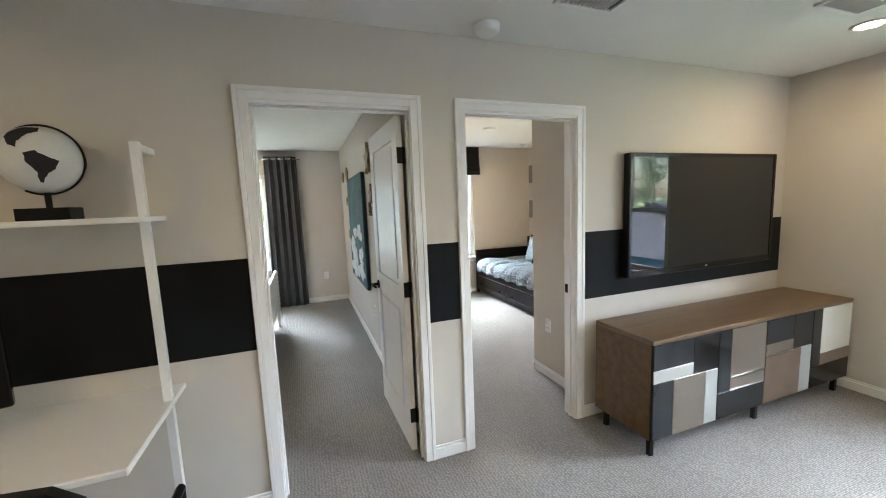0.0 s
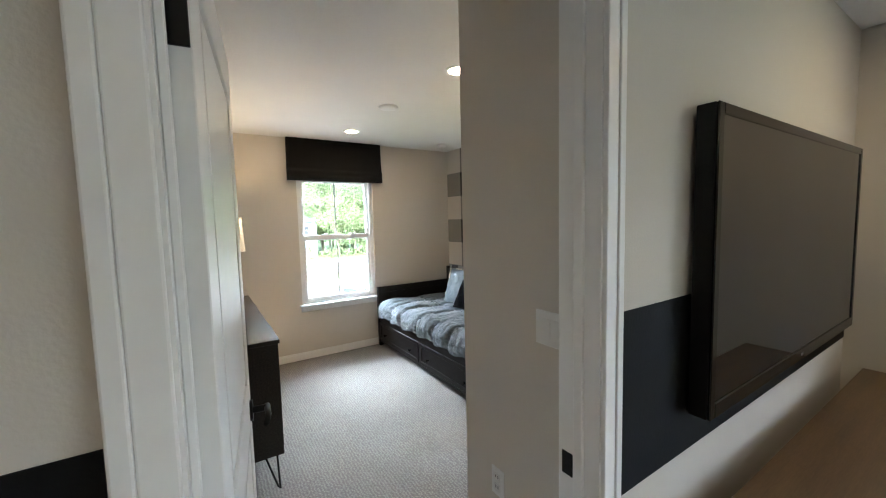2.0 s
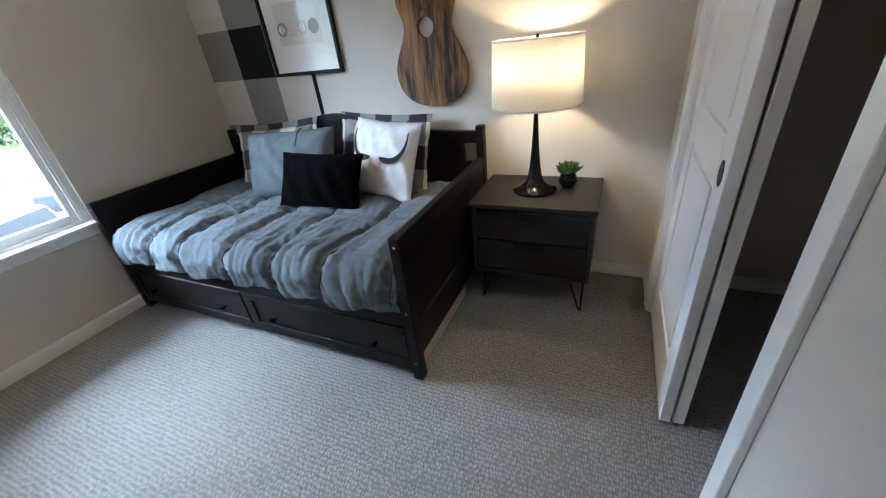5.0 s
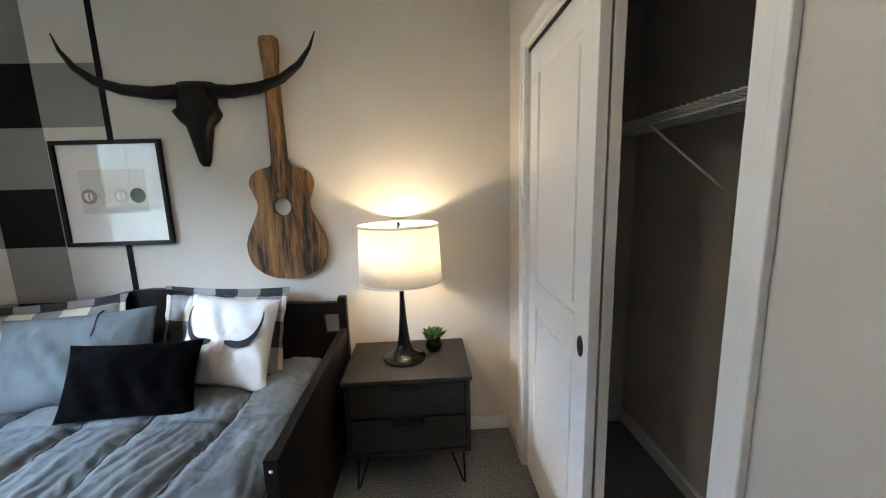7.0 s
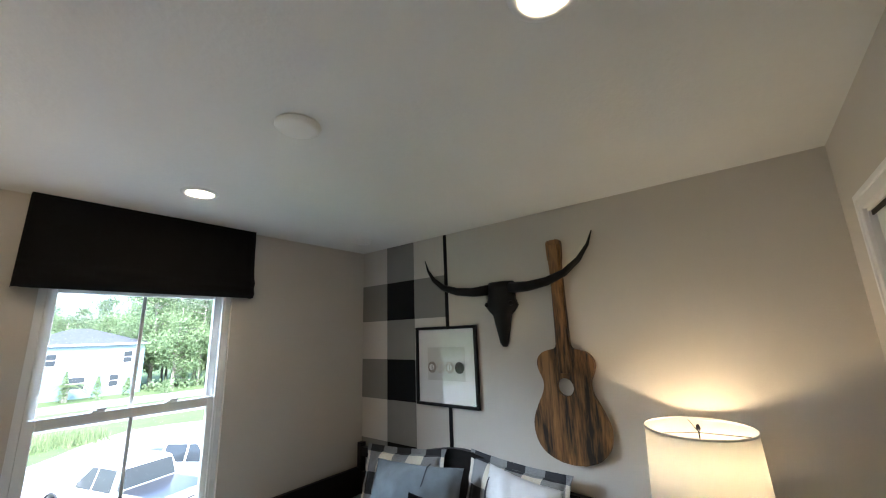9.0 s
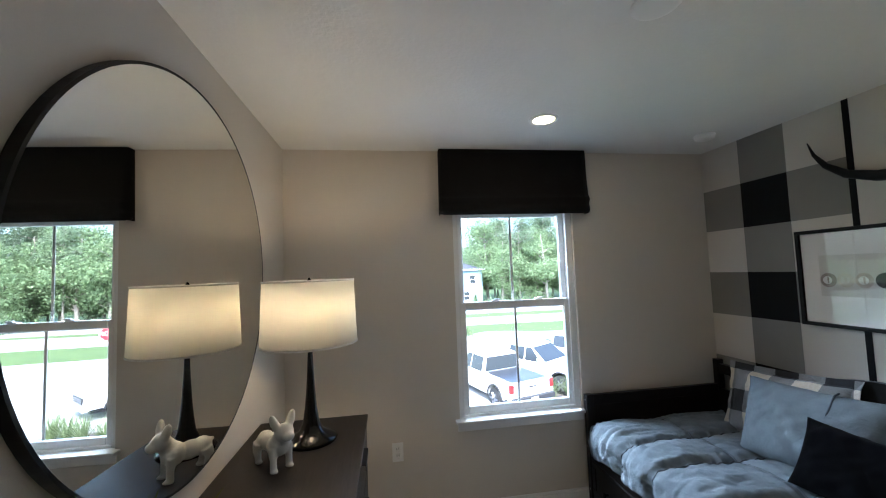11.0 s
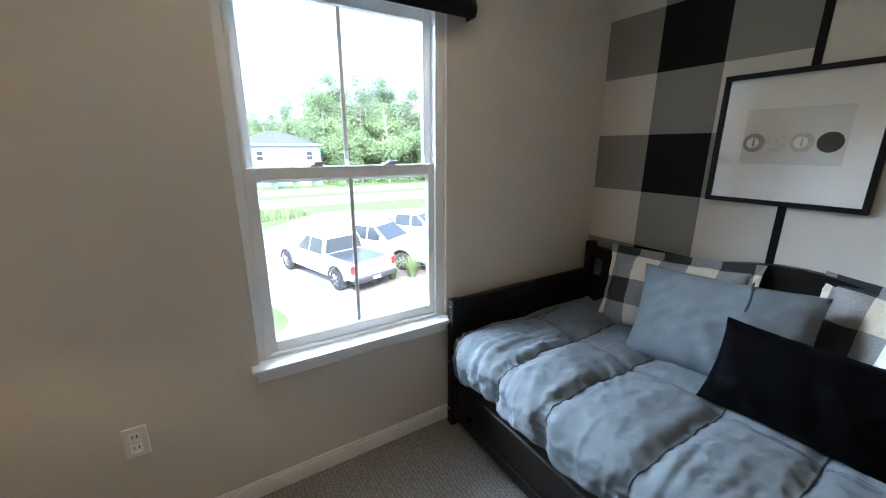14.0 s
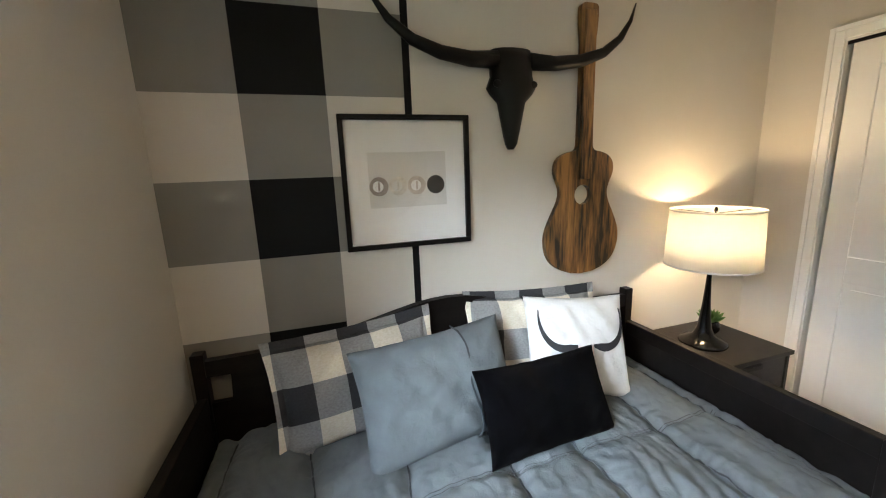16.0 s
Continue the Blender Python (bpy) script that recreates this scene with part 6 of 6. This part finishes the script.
def pickup(m, label, lift=0.0):
    """A crew-cab pickup: local x forwards, y to its left."""
    t = thing("pickup_truck", label, "pickup truck", m, group="parked pickups")
    L2, HW = 2.9, 0.98
    b = bm_new()
    side = [(-L2, 0.60), (-L2 + 0.03, 1.18), (-1.0, 1.18), (-1.0, 1.14), (1.05, 1.14), (1.2, 1.17), (2.55, 1.09), (L2 - 0.05, 0.98), (L2, 0.62), (L2 - 0.08, 0.52), (2.42, 0.52)]
    side += [(1.85 + 0.50 * math.cos(a), 0.46 + 0.47 * math.sin(a)) for a in (math.pi * k / 8 for k in range(9))]
    side += [(1.3, 0.46), (-1.35, 0.46)]
    side += [(-1.85 + 0.50 * math.cos(a), 0.46 + 0.47 * math.sin(a)) for a in (math.pi * k / 8 for k in range(9))]
    side += [(-2.4, 0.55)]
    prism(b, side, "y", -HW, HW)
    part("body", b, CARPAINT, t)
    c = bm_new()
    rings = []
    for z, xa, xb, hw in ((1.139, -1.02, 1.12, 0.95), (1.55, -0.98, 0.62, 0.83), (1.80, -0.90, 0.22, 0.74), (1.86, -0.75, 0.05, 0.66)):
        rings.append([c.verts.new(p) for p in ((xa, -hw, z), (xb, -hw, z), (xb, hw, z), (xa, hw, z))])
    for r0, r1 in zip(rings, rings[1:]):
        for k in range(4):
            c.faces.new((r0[k], r0[(k + 1) % 4], r1[(k + 1) % 4], r1[k]))
    c.faces.new(rings[-1])
    bmesh.ops.recalc_face_normals(c, faces=c.faces)
    part("cab", c, CARPAINT, t)

    def quad(name, pts):
        q = bm_new()
        vs = [q.verts.new(p) for p in pts]
        q.faces.new(vs)
        ob = part(name, q, CARGLASS, t, "dark tinted glass")
        so2 = ob.modifiers.new("thick", "SOLIDIFY")
        so2.thickness, so2.offset = 0.012, 0

    quad("windscreen", ((1.065, -0.84, 1.22), (1.065, 0.84, 1.22), (0.365, 0.72, 1.75), (0.365, -0.72, 1.75)))
    quad("rear_window", ((-1.04, -0.84, 1.22), (-1.04, 0.84, 1.22), (-0.962, 0.72, 1.75), (-0.962, -0.72, 1.75)))
    for s in (-1, 1):
        quad("side_window", ((0.90, s * 0.950, 1.20), (0.05, s * 0.950, 1.20), (0.05, s * 0.79, 1.75), (0.32, s * 0.79, 1.75)))
        quad("side_window", ((-0.03, s * 0.950, 1.20), (-0.90, s * 0.950, 1.20), (-0.84, s * 0.79, 1.75), (-0.03, s * 0.79, 1.75)))
        part("mirror", box(bm_new(), 0.78, 0.92, s * 1.0 - 0.09, s * 1.0 + 0.09, 1.22, 1.40, 0.03, 2), CARPAINT, t)
        part("tail_lamp", box(bm_new(), -L2 - 0.012, -L2 + 0.10, s * 0.90 - 0.085, s * 0.90 + 0.085, 0.83, 1.13, 0.01), REDL, t, "red tail lamp")
        part("head_lamp", box(bm_new(), L2 - 0.22, L2 + 0.005, s * 0.80 - 0.15, s * 0.80 + 0.15, 0.80, 0.95, 0.01), LAMPC, t, "clear head lamp")
        for x in (-0.45, 0.35):
            part("door_handle", box(bm_new(), x, x + 0.16, s * 0.985 - 0.012, s * 0.985 + 0.012, 1.0, 1.03), DARKPL, t)
        for xc in (1.85, -1.85):
            ar = bm_new()
            tube(ar, [(xc + 0.50 * math.cos(a), s * 0.985, 0.46 + 0.47 * math.sin(a)) for a in (math.pi * k / 10 for k in range(11))], 0.035, 6)
            part("arch_trim", ar, DARKPL, t, "dark wheel arch trim")
        for x in (-1.85, 1.85):
            wheel(t, x, s * 0.86)
    bedp = bm_new()
    box(bedp, -L2 + 0.10, -1.06, -0.82, 0.82, 1.17, 1.195)
    part("bed_cover", bedp, RIM, t, "grey load bed cover")
    part("tailgate", box(bm_new(), -L2 - 0.008, -L2 + 0.02, -0.80, 0.80, 0.66, 1.17, 0.006), CARPAINT, t)
    part("badge", box(bm_new(), -L2 - 0.012, -L2 - 0.008, -0.22, 0.22, 0.95, 1.0), DARKPL, t)
    part("rear_bumper", box(bm_new(), -L2 - 0.14, -L2 + 0.05, -0.95, 0.95, 0.48, 0.66, 0.03, 2), DARKPL, t, "dark rear bumper")
    part("number_plate", box(bm_new(), -L2 - 0.146, -L2 - 0.14, -0.16, 0.16, 0.52, 0.63), SIGNWHITE, t)
    part("front_bumper", box(bm_new(), L2 - 0.08, L2 + 0.10, -0.95, 0.95, 0.46, 0.64, 0.03, 2), CARPAINT, t)
    part("grille", box(bm_new(), L2 - 0.03, L2 + 0.03, -0.55, 0.55, 0.66, 0.93, 0.02), DARKPL, t, "dark front grille")
    for z in (0.72, 0.80, 0.88):
        part("grille_bar", box(bm_new(), L2 + 0.03, L2 + 0.042, -0.53, 0.53, z - 0.012, z + 0.012), CHROME, t)
    part("underbody", box(bm_new(), -2.7, 2.7, -0.7, 0.7, 0.30, 0.47), DARKPL, t)
    return t


pickup(pose(5.85, 19.65, GZ + 0.02, 0, 0, 107), "white crew-cab pickup with dark trim and a covered load bed")
pickup(pose(8.35, 20.5, GZ + 0.02, 0, 0, -57), "white pickup parked nose towards the planting bed")
pickup(pose(11.3, 22.2, GZ + 0.02, 0, 0, -52), "white pickup parked behind another pickup")


def house(m, w, d, eave, ridge, siding, windows, label):
    """A hip-roofed house: local x along the front, y back."""
    t = thing("house", label, "house", m)
    part("wall", box(bm_new(), 0, w, 0, d, 0, eave), siding, t)
    b = bm_new()
    o = 0.4
    e = [b.verts.new(p) for p in ((-o, -o, eave), (w + o, -o, eave), (w + o, d + o, eave), (-o, d + o, eave))]
    k = d / 2 + o
    r0, r1 = b.verts.new((-o + k, d / 2, ridge)), b.verts.new((w + o - k, d / 2, ridge))
    for f in ((e[0], e[1], r1, r0), (e[2], e[3], r0, r1), (e[1], e[2], r1), (e[3], e[0], r0), (e[3], e[2], e[1], e[0])):
        b.faces.new(f)
    part("roof", b, ROOF, t, "grey shingle hip roof")
    part("fascia", box(bm_new(), -o, w + o, -o - 0.02, -o, eave - 0.16, eave + 0.02), TRIM, t)
    for x, z, ww, hh, face in windows:
        f = bm_new()
        if face == "front":
            box(f, x, x + ww, -0.05, 0.02, z, z + hh)
        else:
            box(f, -0.05, 0.02, x, x + ww, z, z + hh)
        wd = part("window", f, TRIM, t)
        for q in (0, 1):
            g2 = bm_new()
            z0, z1 = z + 0.06 + q * (hh / 2 - 0.02), z + (q + 1) * hh / 2 - 0.03
            if face == "front":
                box(g2, x + 0.06, x + ww - 0.06, -0.06, -0.05, z0, z1)
            else:
                box(g2, -0.06, -0.05, x + 0.06, x + ww - 0.06, z0, z1)
            part("pane", g2, CARGLASS, wd)
    return t


house(pose(5.5, 60, GZ), 10.5, 9, 5.6, 7.4, SIDING, ((8.5, 3.4, 0.9, 1.3, "front"), (2.2, 3.4, 0.9, 1.3, "front"), (4.0, 0.9, 1.6, 1.3, "front"), (7.5, 0.9, 0.9, 1.3, "front")), "pale blue two-storey house with a grey hip roof")
house(pose(-5.5, 58, GZ), 9.5, 9, 3.2, 6.4, SIDING, ((2.0, 0.9, 1.2, 1.3, "front"), (6.5, 0.9, 2.4, 2.0, "front")), "pale blue one-storey house with a grey hip roof")
house(pose(-26, 62, GZ), 14, 10, 5.6, 8.4, SIDING, ((2.2, 3.4, 0.9, 1.3, "front"), (8.5, 3.4, 0.9, 1.3, "front")), "pale blue two-storey house with a grey hip roof")
house(pose(12.0, -18.0, GZ), 12, 15, 3.0, 4.9, SIDING2, ((3.0, 1.2, 1.0, 1.4, "side"), (9.0, 1.2, 1.0, 1.4, "side")), "slate blue one-storey house with a grey shingle roof")


def post_sign(x, y, h, m_rot, kind):
    t = thing("street_sign", {"stop": "red octagonal stop sign with white letters", "name": "green street name sign on a post", "warn": "yellow diamond road sign"}[kind], "road sign", pose(x, y, GZ, 0, 0, m_rot))
    part("post", tube(bm_new(), [(0, 0.03, 0), (0, 0.03, h + (0.5 if kind == "name" else 0.3))], 0.03, 8), RIM, t)
    if kind == "stop":
        for r, dy, mt, nm in ((0.42, 0.0, SIGNWHITE, "rim_plate"), (0.385, -0.004, SIGNRED, "face_plate")):
            b = bm_new()
            prism(b, [(r * math.cos(math.pi / 8 + k * math.pi / 4), h + r * math.sin(math.pi / 8 + k * math.pi / 4)) for k in range(8)], "y", dy - 0.004, dy + 0.0)
            part(nm, b, mt, t)
        fc = bpy.data.curves.new("letters", "FONT")
        fc.body, fc.size, fc.align_x, fc.align_y, fc.extrude = "STOP", 0.30, "CENTER", "CENTER", 0.002
        fc.materials.append(SIGNWHITE)
        fo = new("letters", fc)
        fo.parent, fo.matrix_basis = t, pose(0, -0.012, h, 90, 0, 0)
    elif kind == "warn":
        b = bm_new()
        prism(b, [(0.4, h), (0, h + 0.4), (-0.4, h), (0, h - 0.4)], "y", -0.006, 0.0)
        part("face_plate", b, SIGNYEL, t)
    else:
        part("face_plate", box(bm_new(), -0.5, 0.5, -0.006, 0.0, h, h + 0.2), SIGNGRN, t)


post_sign(15.6, 25.0, 2.75, -33, "stop")
post_sign(15.62, 25.06, 3.15, -33, "name")
post_sign(18.6, 33.0, 2.7, -30, "warn")
